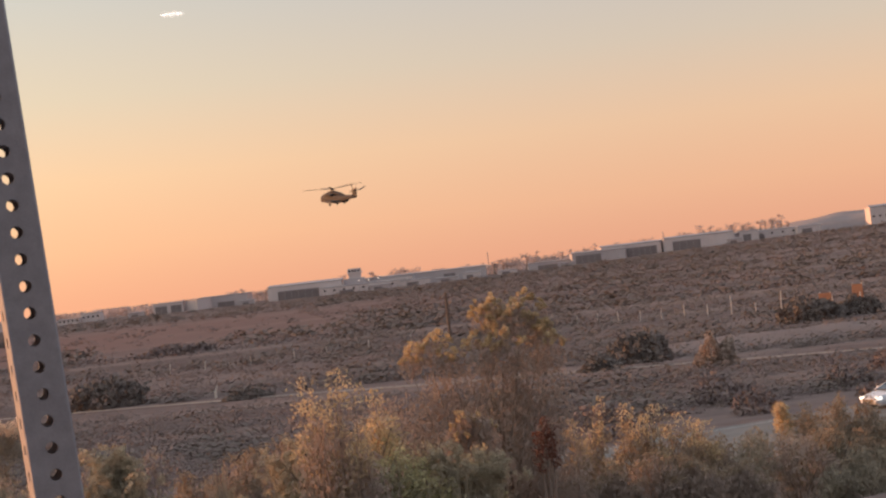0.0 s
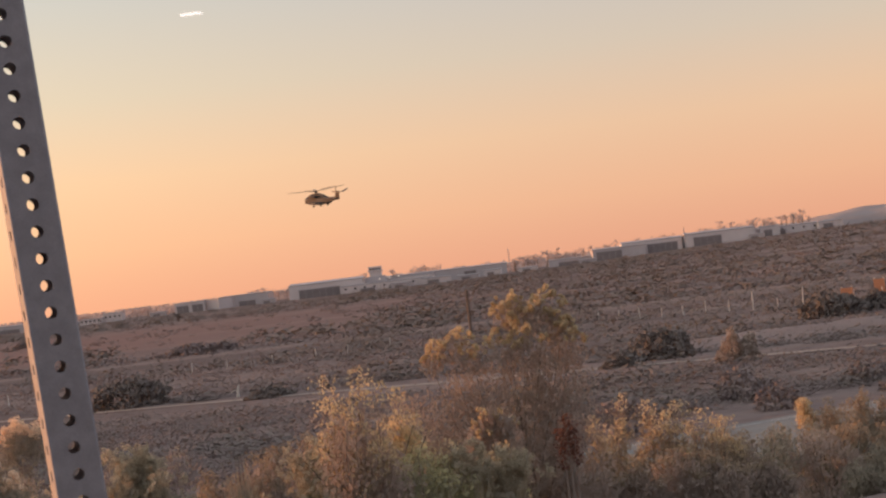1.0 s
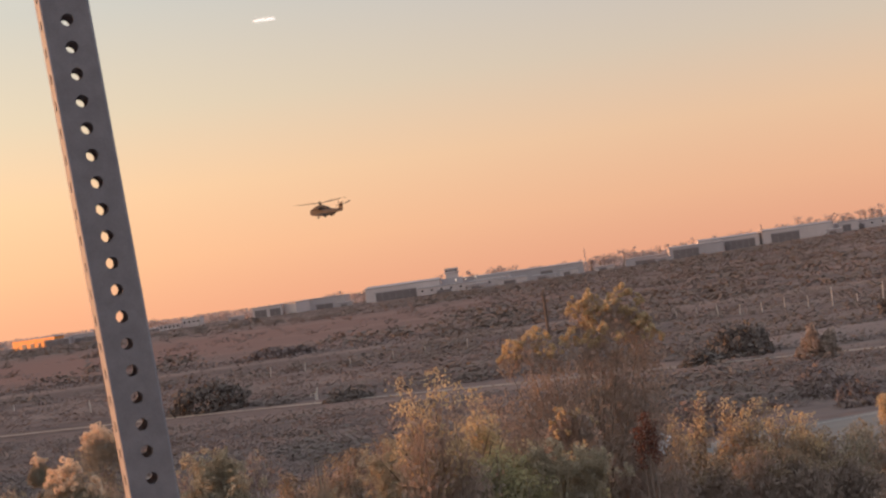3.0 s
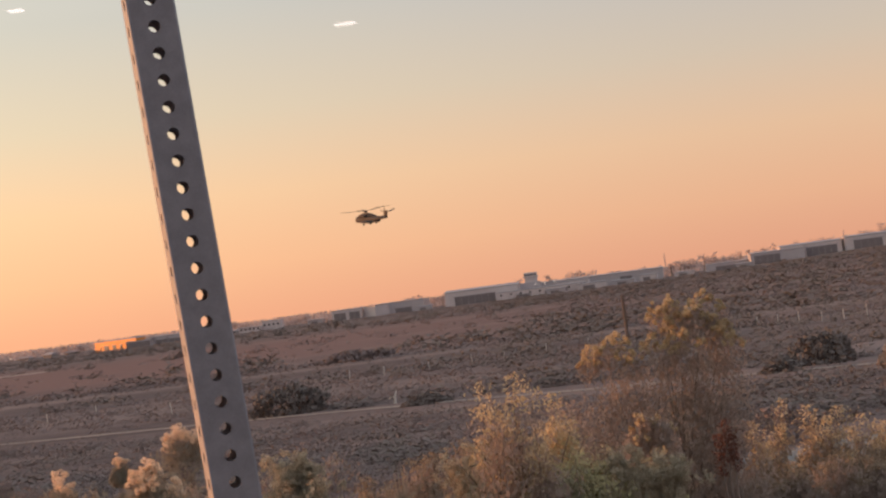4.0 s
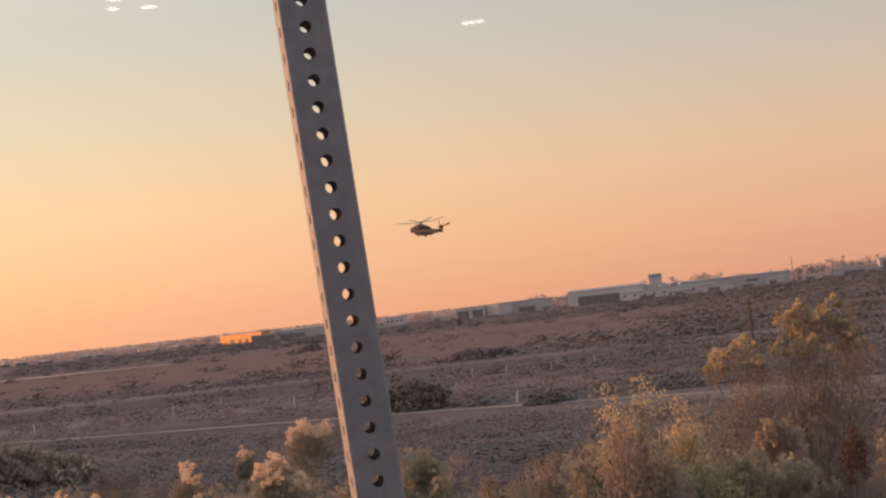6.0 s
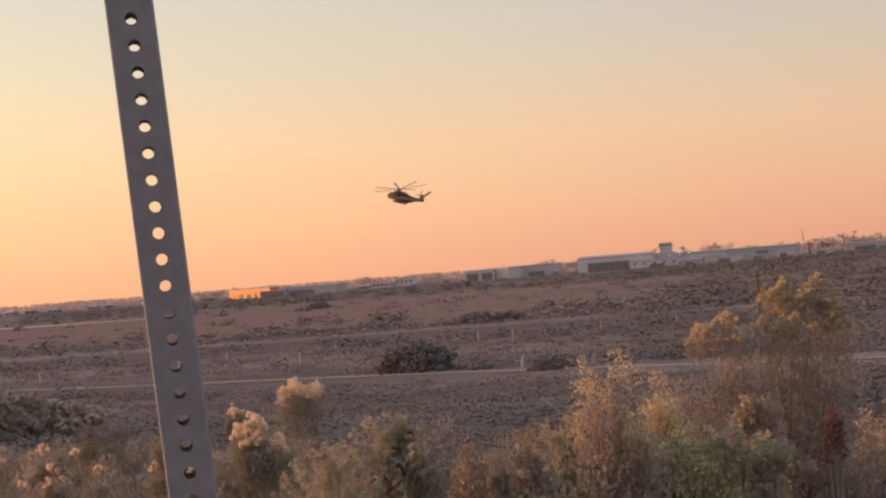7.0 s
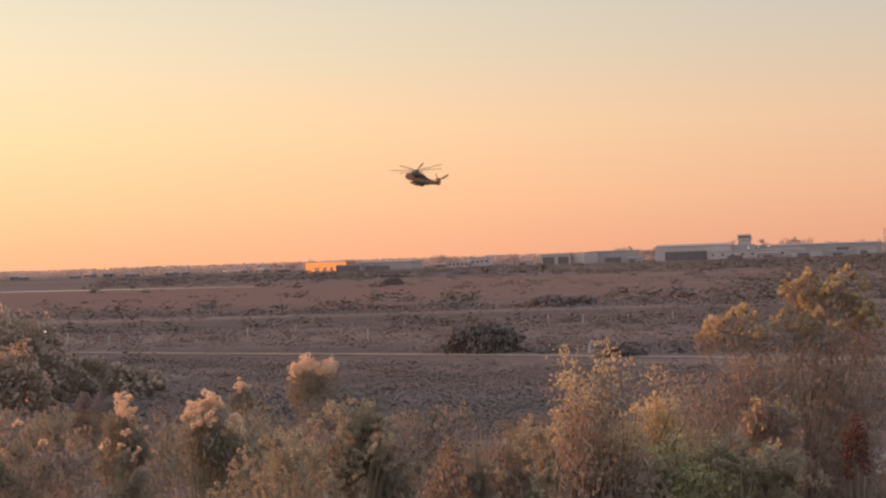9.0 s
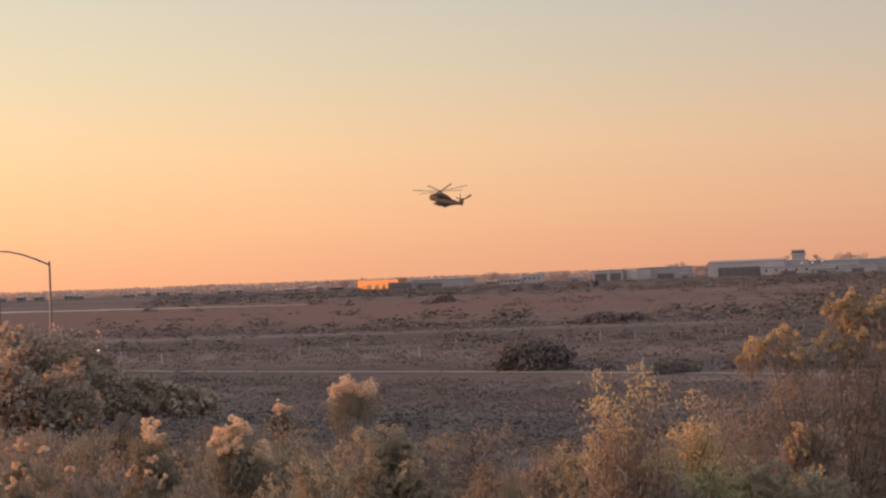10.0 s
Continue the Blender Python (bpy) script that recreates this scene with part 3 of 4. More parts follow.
# ---- scrub of the plain ----
def scrub(name, mat, label, n, y0, y1, seed, size, band, blades, flat=0.5, west=-0.43):
    """Low bushes strewn over the plain in uneven bands."""
    rng = np.random.default_rng(seed)
    c, s = [], []
    made = 0
    tries = 0
    while made < n and tries < n * 14:
        tries += 1
        y = y0 * (y1 / y0) ** rng.uniform()
        wide = y * 0.34 + 20
        x = rng.uniform(west * y - 35 if west < -0.4 else west * y, wide)
        u = (x - ROAD_P.x) * ROAD_N.x + (y - ROAD_P.y) * ROAD_N.y
        if u > -7:
            continue
        track = 189.4 + (x + 76.7) * -0.385
        if -13 < y - track < 4 or (x < -40 and 400 < y < 800 and rng.uniform() < 0.8):
            continue
        b = noise.noise((x * 0.006 + seed, y * 0.022, 0)) + 0.5 * noise.noise((x * 0.03, y * 0.05, seed))
        if (b - band) * 3 < rng.uniform(-0.5, 0.5):
            continue
        q = size * rng.uniform(0.45, 1.25) * (1 + y / 900)
        k = int(blades * (0.9 if y > 320 else 1.4 if y > 170 else 2.0))
        p = rng.normal(size=(k, 3)) * (q * 0.5, q * 0.42, q * 0.30 * flat * 2)
        p[:, 2] = np.abs(p[:, 2])
        c.append(p + (x, y, ground_z(x, y)))
        s.append(np.full(k, q * (0.26 if y > 320 else 0.15 if y > 170 else 0.11)) * rng.uniform(0.6, 1.3, k))
        made += 1
    v, f = leaf_mesh(np.concatenate(c), np.concatenate(s) * 1.5, rng, 0.8, 0.0, 0.3)
    tagged(fast_mesh(name, v, f, mat), label, "scrub", kind="stuff")


scrub("scrub", M_SCRUB, "dark brown low scrub in uneven bands", 6800, 96, 1400, 1, 1.3, 0.02, 40, 0.30)
scrub("dry_grass", M_DRY, "tufts of pale dry grass", 1600, 96, 900, 2, 0.8, -0.05, 30, 0.3)
scrub("green_scrub", M_DARKGREEN, "dark green bushes on the plain", 520, 100, 1300, 3, 2.2, 0.16, 70, 0.42)
scrub("dark_brush", M_DARKGREEN, "dense dark brush over the plain before the airfield", 3000, 150, 1350, 9, 1.7, -0.35, 34, 0.30, -0.10)
scrub("verge_brush", M_DARKGREEN, "low dark brush between the highway and the track", 1100, 97, 172, 12, 1.5, -0.45, 28, 0.34)
scrub("far_scrub", M_DARKGREEN, "dark belt of low scrub before the airfield", 1500, 850, 1390, 7, 1.7, -1.0, 30, 0.3)


def domed_bush(x, y, w, h, seed, label, mat=None, k=2600):
    rng = np.random.default_rng(seed)
    z = ground_z(x, y) - 0.05
    t = thing("bush", pose(x, y, z), label, "bush")
    d = rng.normal(size=(k, 3))
    d[:, 2] = np.abs(d[:, 2])
    d /= np.linalg.norm(d, axis=1)[:, None]
    rad = rng.uniform(0.55, 1.0, k) ** 0.5
    lump = np.array([1 + 0.45 * noise.noise((p[0] * 2.2, p[1] * 2.2, p[2] * 2.2 + seed)) for p in d])
    c = d * (rad * lump)[:, None] * (w / 2, w / 2.4, h)
    v, f = leaf_mesh(c, 0.04 * w + 0.10, rng, 0.7)
    fast_mesh("crown", v, f, mat or M_DARKGREEN, t)
    for i in range(5):
        a = i * 1.3
        part("stem", tube([(0.1 * math.cos(a), 0.1 * math.sin(a), 0), (0.25 * w * math.cos(a), 0.2 * w * math.sin(a), h * 0.7)], [0.05, 0.02], 5), M_TWIG, t)
    return t


domed_bush(-40, 180.5, 8.2, 2.9, 1, "dark rounded bush beside the dirt track")
domed_bush(-24.5, 168.8, 4.2, 0.9, 2, "low dark bush beside the dirt track")
domed_bush(11.5, 157, 6.0, 2.7, 3, "dark green bush on the plain")
domed_bush(8.2, 152, 4.0, 1.3, 4, "low dark bush on the plain")
domed_bush(33.5, 196, 7.5, 2.6, 5, "dark bush by the fence posts")
domed_bush(39.0, 199, 5.5, 2.0, 6, "dark bush by the fence posts")
domed_bush(16.5, 142, 3.5, 2.4, 7, "brown leafless bush on the plain", M_BROWN)
domed_bush(-178, 640, 9, 2.6, 9, "dark clump of scrub far out", M_SCRUB)
domed_bush(-60, 330, 14, 1.8, 10, "dark clump of scrub far out", M_SCRUB)
for i, (x, y, w, h) in enumerate(((-71.5, 126, 9, 8.6), (-67.0, 122, 7, 7.9), (-63.8, 120, 6.5, 7.0), (-63.8, 124, 7, 6.6), (-63.5, 128, 6.5, 6.2), (-59.4, 124, 5, 4.1), (-58.9, 128, 6, 3.0), (-60.9, 112, 7, 5.2), (-58.2, 114, 6, 4.6), (-54.8, 126, 6, 2.4))):
    domed_bush(x, y, w, h / 1.05, 20 + i, "tall thicket beyond the highway, leaves paled for haze", M_THICKET, 4200)
rb = random.Random(17)
for i in range(34):
    d, u = -52 + i * 3.6 + rb.uniform(-1.5, 1.5), -rb.uniform(2.0, 17.0)
    x, y, _ = road_pt(d, u, 0)
    domed_bush(x, y, rb.uniform(2.2, 4.6), rb.uniform(0.7, 1.7), 60 + i, "low dark bush on the verge beyond the highway", rb.choice((M_DARKGREEN, M_SCRUB, M_SCRUB)), 900)
hill("bank", 27, 168, 17, 9, 1.1, M_SCRUB, "bare pale earth bank on the plain", "bank")


# ---- poles, posts and lamps on the plain ----
def utility_pole(x, y, h):
    z = ground_z(x, y)
    t = thing("utility_pole", pose(x, y, z), "weathered wooden utility pole in the scrub", "pole")
    part("pole", tube([(0, 0, -0.3), (0, 0, h)], [0.22, 0.18], 8), M_WOOD, t)
    part("crossarm", box(-0.75, 0.75, -0.2, -0.08, h - 0.75, h - 0.62), M_WOOD, t)
    for a in (-0.6, 0.6):
        part("insulator", tube([(a, -0.14, h - 0.62), (a, -0.14, h - 0.42)], [0.05, 0.07], 6), M_WALL2, t)


utility_pole(-7.3, 255, 6.65)


def marker_post(x, y, h, tilt=0.0):
    z = ground_z(x, y)
    t = thing("fence_post", pose(x, y, z, 0, tilt), "pale wooden fence post standing in dry scrub", "post", "fence posts")
    part("stake", box(-0.07, 0.07, -0.07, 0.07, -0.2, h, 0.02), M_WHITE, t)
    part("cap", box(-0.08, 0.08, -0.08, 0.08, h, h + 0.05), M_DIRT, t)


rt = random.Random(3)
for i in range(15):
    a = i / 9
    x, y = 10.8 + 24.4 * a, 255.5 - 27.8 * a
    marker_post(x, y, rt.uniform(1.3, 1.75) if i not in (9, 7) else 2.5, rt.uniform(-5, 5))
for i in range(11):
    marker_post(-46 + i * 5.4 + rt.uniform(-1.2, 1.2), 243 + i * 1.6 + rt.uniform(-2, 2), rt.uniform(1.1, 1.6), rt.uniform(-6, 6))
for x, y, h in ((-95.3, 211.4, 1.3), (-83.0, 228.0, 1.2), (-81.3, 243, 1.0), (-61.2, 210.8, 1.5), (-66.5, 247, 0.9), (-106, 222, 1.4)):
    marker_post(x, y, h, rt.uniform(-4, 4))


def panel(x, y, w, h):
    z = ground_z(x, y)
    t = thing("panel_board", pose(x, y, z, 0, 0, -20), "rust-brown board on two posts at the fence", "board")
    part("board", box(-w / 2, w / 2, -0.06, 0.06, 0.4, h, 0.02), M_BRICK, t)
    for a in (-1, 1):
        part("post", box(a * w * 0.42 - 0.07, a * w * 0.42 + 0.07, 0.06, 0.2, -0.2, h + 0.15), M_WHITE, t)


panel(39.6, 221, 1.5, 1.9)
panel(43.2, 219, 1.3, 2.6)


def bleached_branch(x, y):
    t = thing("dead_branch", pose(x, y, ground_z(x, y)), "bleached forked dead branch beside the track", "branch")
    part("stem", tube([(0, 0, -0.1), (0.05, 0, 0.7), (0.25, 0, 1.25)], [0.16, 0.12, 0.04], 6), M_WHITE, t)
    part("fork", tube([(0.04, 0, 0.5), (-0.35, 0.1, 0.75), (-0.6, 0.1, 0.45)], [0.1, 0.08, 0.05], 6), M_WHITE, t)


bleached_branch(-28.4, 175.6)


def street_lamp(x, y, h, reach):
    z = ground_z(x, y)
    t = thing("street_lamp", pose(x, y, z), "tall grey street lamp with a curved arm", "lamp")
    part("pole", tube([(0, 0, -0.3), (0, 0, h)], [0.13, 0.085], 10), M_STEEL, t)
    pts = [(-reach * a, 0, h - 0.25 + 1.25 * math.sin(a * math.pi * 0.5)) for a in (0, 0.25, 0.5, 0.75, 1.0)]
    part("arm", tube(pts, [0.075, 0.07, 0.065, 0.06, 0.055], 8), M_STEEL, t)
    part("lamp_head", box(-reach - 0.7, -reach + 0.1, -0.16, 0.16, h + 0.88, h + 1.04, 0.04), M_WALL, t)
    part("base", tube([(0, 0, -0.2), (0, 0, 0.25)], [0.25, 0.2], 10), M_WALL, t)


street_lamp(-67.36, 130, 12.15, 4.6)


def sign_pole(x, y, h):
    t = thing("wooden_pole", pose(x, y, ground_z(x, y)), "short dark wooden pole in the scrub", "pole")
    part("pole", tube([(0, 0, -0.3), (0, 0, h)], [0.2, 0.17], 8), M_WOOD, t)


sign_pole(-111.5, 200, 10.0)


# ---- thin clouds ----
def cloud(x, y, z, w, h, seed, tilt):
    rng = np.random.default_rng(seed)
    n = 700
    a = rng.uniform(-1, 1, n)
    c = np.stack([a * w / 2, rng.normal(size=n) * 10, rng.normal(size=n) * h * 0.22 * (1.1 - a * a)], 1)
    v, f = leaf_mesh(c, h * 0.3, rng, 0.6)
    ob = fast_mesh("cloud", v, f, M_CLOUD)
    ob.matrix_world = pose(x, y, z, 0, tilt, 0)
    tagged(ob, "small thin white wisp of cloud with an added glow", "cloud", kind="stuff")


cloud(-652, 4000, 645, 50, 6, 1, 0)
cloud(-1495, 4000, 818, 26, 7, 2, 2)
cloud(-1500, 4000, 796, 20, 6, 3, -2)
cloud(-1412, 4000, 788, 36, 6, 4, 0)


# ---- shrubs of the embankment ----
def puffs(centres, radii, rng, per, spread=(1, 1, 1.25), leaf=0.014):
    """Fluffy seed heads: small puffs gathered in clumps."""
    out = []
    for c, r in zip(centres, radii):
        k = max(5, int(14 * (r / 0.09) ** 1.6))
        d = rng.normal(size=(k, 3))
        d /= np.linalg.norm(d, axis=1)[:, None]
        d[:, 2] = np.where(d[:, 2] < -0.3, -d[:, 2], d[:, 2])
        heads = np.asarray(c) + d * (rng.uniform(0.45, 1.0, k) * r)[:, None] * spread
        pr = r * 0.30
        q = rng.normal(size=(k, per, 3))
        q /= np.linalg.norm(q, axis=2)[:, :, None]
        out.append((heads[:, None, :] + q * (rng.uniform(0.5, 1.0, (k, per, 1)) ** 0.5) * pr).reshape(-1, 3))
    return leaf_mesh(np.concatenate(out), leaf, rng, 0.7)


def foliage(lobes, rng, count, leaf, up=1.6):
    out = []
    total = sum(l[3] ** 2 for l in lobes)
    for x, y, z, r in lobes:
        k = int(count * r * r / total)
        d = rng.normal(size=(k, 3))
        d /= np.linalg.norm(d, axis=1)[:, None]
        lump = np.array([1 + 0.35 * noise.noise((p[0] * 2 + x * 3, p[1] * 2, p[2] * 2 + z)) for p in d])
        out.append(np.array((x, y, z)) + d * (rng.uniform(0.15, 1.0, k) ** 0.6 * lump * r)[:, None] * (1, 0.8, 1.05))
    return leaf_mesh(np.concatenate(out), leaf * 1.2, rng, 0.30, up)


def shrub(name, x, y, lobes, label, leaves, blooms=None, bloom_at=(), seed=0, count=5000, leaf=0.035, bloom_leaf=0.014, per=34, category="shrub"):
    """lobes and blooms: (x, y, z, radius) in the world; the shrub stands on the slope at (x, y)."""
    rng = np.random.default_rng(seed)
    g = ground_z(x, y) - 0.05
    t = thing(name, pose(x, y, g), label, category, "shrubs on the embankment")
    here = np.array((x, y, g))
    L = [(*(np.array(l[:3]) - here), l[3]) for l in lobes]
    v, f = foliage(L, rng, count, leaf)
    fast_mesh("foliage", v, f, leaves, t)
    B = [(*(np.array(b[:3]) - here), b[3]) for b in bloom_at]
    if B:
        v, f = puffs([b[:3] for b in B], [b[3] for b in B], rng, per, leaf=bloom_leaf)
        fast_mesh("seed_fluff", v, f, blooms, t, "fluffy pale seed heads")
    for l in L:
        mid = (l[0] * 0.55 + rng.uniform(-0.06, 0.06), l[1] * 0.55, l[2] * 0.5)
        part("stem", tube([(rng.uniform(-0.05, 0.05), rng.uniform(-0.05, 0.05), -0.05), mid, (l[0], l[1], l[2])], [0.009, 0.005, 0.002], 5), M_TWIG, t)
    return t


def blooms_on(lobes, rng, per_area, r0, r1, low=0.0):
    """Seed heads over the upper, outer side of lobes."""
    out = []
    for x, y, z, r in lobes:
        for _ in range(max(3, int(per_area * r * r))):
            a, b = rng.uniform(0, 2 * math.pi), rng.uniform(low, 1.0)
            c = math.sqrt(max(0, 1 - b * b))
            out.append((x + r * c * math.cos(a), y + 0.8 * r * c * math.sin(a), z + r * 1.05 * b, rng.uniform(r0, r1)))
    return out


def feather_bush(x, y, z, w, label, leaves, tips, seed, n=9, leaf=0.04, name="feathery_bush", tip_share=0.12, dense=640):
    """Upright plumes of small leaves that rise from one root, each tip coloured as if sunlit."""
    rng = np.random.default_rng(seed)
    g = ground_z(x, y) - 0.05
    t = thing(name, pose(x, y, g), label, "shrub", "shrubs on the embankment")
    top = z - g
    body, crest = [], []
    for i in range(n):
        ex, ey = rng.uniform(-w, w), rng.uniform(-w, w) * 0.6
        h = top * (1 - 0.30 * abs(ex / w) ** 1.5) * rng.uniform(0.84, 1.0) if i else top
        ex = ex if i else 0.0
        r = rng.uniform(0.075, 0.135)
        a = rng.uniform(0, 1, dense) ** 0.8
        spread = r * (0.25 + 1.5 * np.sqrt(np.clip(a * (1.04 - a), 0, 1)))
        sway = 0.05 * np.sin(a * rng.uniform(4, 8) + rng.uniform(0, 6))
        p = np.stack([ex * (0.45 + 0.55 * a) + sway + rng.normal(size=dense) * spread * 0.62, ey * (0.45 + 0.55 * a) + rng.normal(size=dense) * spread * 0.62, h * a], 1)
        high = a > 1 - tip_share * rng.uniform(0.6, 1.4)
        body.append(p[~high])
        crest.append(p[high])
        part("stem", tube([(0, 0, -0.05), (ex * 0.6, ey * 0.6, h * 0.5), (ex, ey, h * 0.95)], [0.008, 0.005, 0.002], 4), M_TWIG, t)
    v, f = leaf_mesh(np.concatenate(body), leaf, rng, 0.3, 1.8)
    fast_mesh("foliage", v, f, leaves, t)
    # sunlight on the plume tips is put into their leaf colour
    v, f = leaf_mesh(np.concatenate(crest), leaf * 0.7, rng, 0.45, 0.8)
    tagged(fast_mesh("crest", v, f, tips, t, "tips coloured as if sunlit"), kind="stuff")
    return t


def golden_shrub():
    rng = np.random.default_rng(21)
    tops = [(-0.46, 13.15, 9.33, 0.15), (-0.60, 13.1, 9.25, 0.10), (-0.30, 13.1, 9.26, 0.13), (-0.03, 13.2, 9.54, 0.11), (0.10, 13.2, 9.52, 0.16), (0.25, 13.2, 9.51, 0.17),
            (0.38, 13.2, 9.43, 0.14), (0.20, 13.1, 9.32, 0.24), (-0.06, 13.1, 9.30, 0.14), (0.40, 13.3, 9.25, 0.15)]
    shrub("golden_shrub", -0.05, 13.3, tops + [(0.0, 13.2, 9.05, 0.26), (0.3, 13.3, 9.0, 0.28), (-0.35, 13.3, 8.98, 0.24), (0.05, 13.3, 8.7, 0.38), (-0.4, 13.3, 8.7, 0.36), (0.32, 13.4, 8.7, 0.28), (-0.75, 13.4, 8.75, 0.32), (0.0, 13.2, 8.4, 0.4), (0.4, 13.4, 8.3, 0.3), (-0.6, 13.3, 8.4, 0.4)],
          "tall golden-brown shrub with fluffy seed heads", M_BROWN, M_GOLD, blooms_on(tops, rng, 300, 0.035, 0.07, 0.1), 22, 26000, 0.028, 0.016, 34)
    for i, (x, y, z, w) in enumerate(((-1.10, 11, 9.38, 0.07), (-0.95, 11, 9.41, 0.1), (-0.85, 11, 9.31, 0.09), (-1.05, 10.9, 9.25, 0.12))):
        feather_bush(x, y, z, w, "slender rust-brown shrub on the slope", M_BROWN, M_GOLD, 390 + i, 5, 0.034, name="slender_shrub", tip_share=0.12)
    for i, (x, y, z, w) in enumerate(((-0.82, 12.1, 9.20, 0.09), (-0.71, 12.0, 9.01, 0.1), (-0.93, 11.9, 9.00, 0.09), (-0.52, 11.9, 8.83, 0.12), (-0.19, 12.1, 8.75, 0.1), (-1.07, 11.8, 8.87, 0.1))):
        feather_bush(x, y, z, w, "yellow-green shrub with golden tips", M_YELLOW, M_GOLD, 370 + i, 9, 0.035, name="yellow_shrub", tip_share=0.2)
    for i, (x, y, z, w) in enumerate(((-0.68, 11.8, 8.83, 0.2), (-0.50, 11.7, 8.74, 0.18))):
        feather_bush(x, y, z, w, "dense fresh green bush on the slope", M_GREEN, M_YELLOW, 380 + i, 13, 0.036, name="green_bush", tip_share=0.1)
    mid = [(-0.22, 12.6, 8.86, 0.09), (-0.12, 12.6, 8.78, 0.10), (-0.3, 12.6, 8.74, 0.1)]
    shrub("golden_shrub", -0.2, 12.7, mid + [(-0.2, 12.7, 8.55, 0.25)], "small golden-tipped shrub below the tall one", M_BROWN, M_GOLD, blooms_on(mid, rng, 400, 0.03, 0.05), 26, 4000, 0.03, 0.015, 24)


golden_shrub()


def rust_bushes():
    rng = np.random.default_rng(31)
    for i, (x, y, z, w) in enumerate(((0.82, 16, 8.67, 0.1), (1.12, 16.2, 8.58, 0.13), (1.31, 16, 8.55, 0.16), (1.54, 16.3, 8.44, 0.2), (0.58, 15.6, 8.54, 0.1), (1.76, 16.6, 8.32, 0.22))):
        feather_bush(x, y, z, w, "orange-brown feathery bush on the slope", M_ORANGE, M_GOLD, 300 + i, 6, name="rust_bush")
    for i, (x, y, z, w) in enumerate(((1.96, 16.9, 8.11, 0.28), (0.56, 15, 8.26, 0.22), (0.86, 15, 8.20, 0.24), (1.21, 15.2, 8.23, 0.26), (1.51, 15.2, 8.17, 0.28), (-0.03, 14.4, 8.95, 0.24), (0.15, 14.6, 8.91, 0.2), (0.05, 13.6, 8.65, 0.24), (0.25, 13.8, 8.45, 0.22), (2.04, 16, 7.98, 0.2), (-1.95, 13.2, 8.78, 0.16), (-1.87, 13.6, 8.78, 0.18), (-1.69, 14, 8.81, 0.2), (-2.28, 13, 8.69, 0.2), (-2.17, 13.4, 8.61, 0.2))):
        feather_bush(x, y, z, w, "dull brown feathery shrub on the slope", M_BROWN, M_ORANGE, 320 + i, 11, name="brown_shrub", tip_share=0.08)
    for i, (x, y, z, w) in enumerate(((3.68, 22, 7.85, 0.36), (4.08, 22.4, 7.90, 0.4), (4.49, 22.6, 7.86, 0.42), (4.81, 22.4, 7.73, 0.4), (3.59, 20.5, 7.72, 0.36), (4.04, 20.6, 7.62, 0.4), (4.48, 20.6, 7.56, 0.4), (3.06, 19, 7.59, 0.34), (3.52, 19, 7.50, 0.36))):
        feather_bush(x, y, z, w, "grey-green feathery shrub on the slope", M_OLIVE, M_ORANGE, 350 + i, 13, 0.05, name="olive_shrub", tip_share=0.10)
    shrub("gold_sprig", 3.33, 22, [(3.33, 22, 7.78, 0.11), (3.36, 22, 7.62, 0.14)], "small bright yellow shrub", M_GOLD, seed=41, count=1500, leaf=0.035)


rust_bushes()


def red_dock(x, y, z):
    rng = np.random.default_rng(61)
    g = ground_z(x, y) - 0.05
    t = thing("dock_plant", pose(x, y, g), "rust-red dried dock stalk with dense seeds", "plant")
    for dx, top in ((0, z), (0.05, z - 0.08), (-0.05, z - 0.1)):
        h = top - g
        part("stalk", tube([(dx * 0.4, 0, -0.05), (dx, 0, h)], [0.012, 0.005], 5), M_TWIG, t)
        a = rng.uniform(0, 1, 420)
        c = np.stack([dx + rng.normal(size=420) * 0.022, rng.normal(size=420) * 0.022, h - a * 0.30], 1)
        v, f = leaf_mesh(c, 0.016, rng, 0.8)
        tagged(fast_mesh("seed_spike", v, f, M_RED, t), kind="stuff")


red_dock(0.31, 12.9, 8.82)


def fluffy_shrub(x, y, z, w, seed, label, n=9, leaves=None, r=(0.05, 0.085), bloom=None):
    rng = np.random.default_rng(seed)
    heads = [(x + rng.uniform(-w, w), y + rng.uniform(-0.6, 0.6) * w, z - 0.07 - abs(rng.normal()) * 0.11 * (1 + w), rng.uniform(*r)) for _ in range(n)]
    heads.append((x, y, z - 0.06, r[1]))
    lobes = [(hx, hy, hz - 0.16, hr * 1.7) for hx, hy, hz, hr in heads] + [(x, y, z - 0.5, w * 0.9), (x, y, z - 0.85, w * 1.1)]
    return shrub("seeding_shrub", x, y + 0.05, lobes, label, leaves or M_OLIVE, bloom or M_FLOWER, heads, seed, 5200, 0.028, 0.012, 60)


fluffy_shrub(-3.56, 11.95, 9.07, 0.17, 71, "shrub crowned with bright cream seed heads", 9)
fluffy_shrub(-4.20, 12.1, 8.86, 0.20, 72, "low olive shrub with a few cream seed heads", 3, r=(0.03, 0.045))
fluffy_shrub(-4.45, 12.6, 9.02, 0.15, 73, "upright shrub with dull cream seed heads", 7, r=(0.05, 0.08))
fluffy_shrub(-6.0, 21.2, 8.72, 0.26, 74, "tall shrub with broad cream seed heads", 6, r=(0.08, 0.12))
fluffy_shrub(-2.5, 11.75, 9.02, 0.17, 70, "shrub with soft straw-coloured seed heads", 9, r=(0.045, 0.075), bloom=M_STRAW)
fluffy_shrub(-6.55, 20.5, 8.58, 0.06, 75, "slim stalk with a cream seed head", 2, r=(0.05, 0.07))
fluffy_shrub(-5.0, 12.2, 8.92, 0.20, 76, "shrub with scattered cream seed heads", 5, r=(0.03, 0.05))
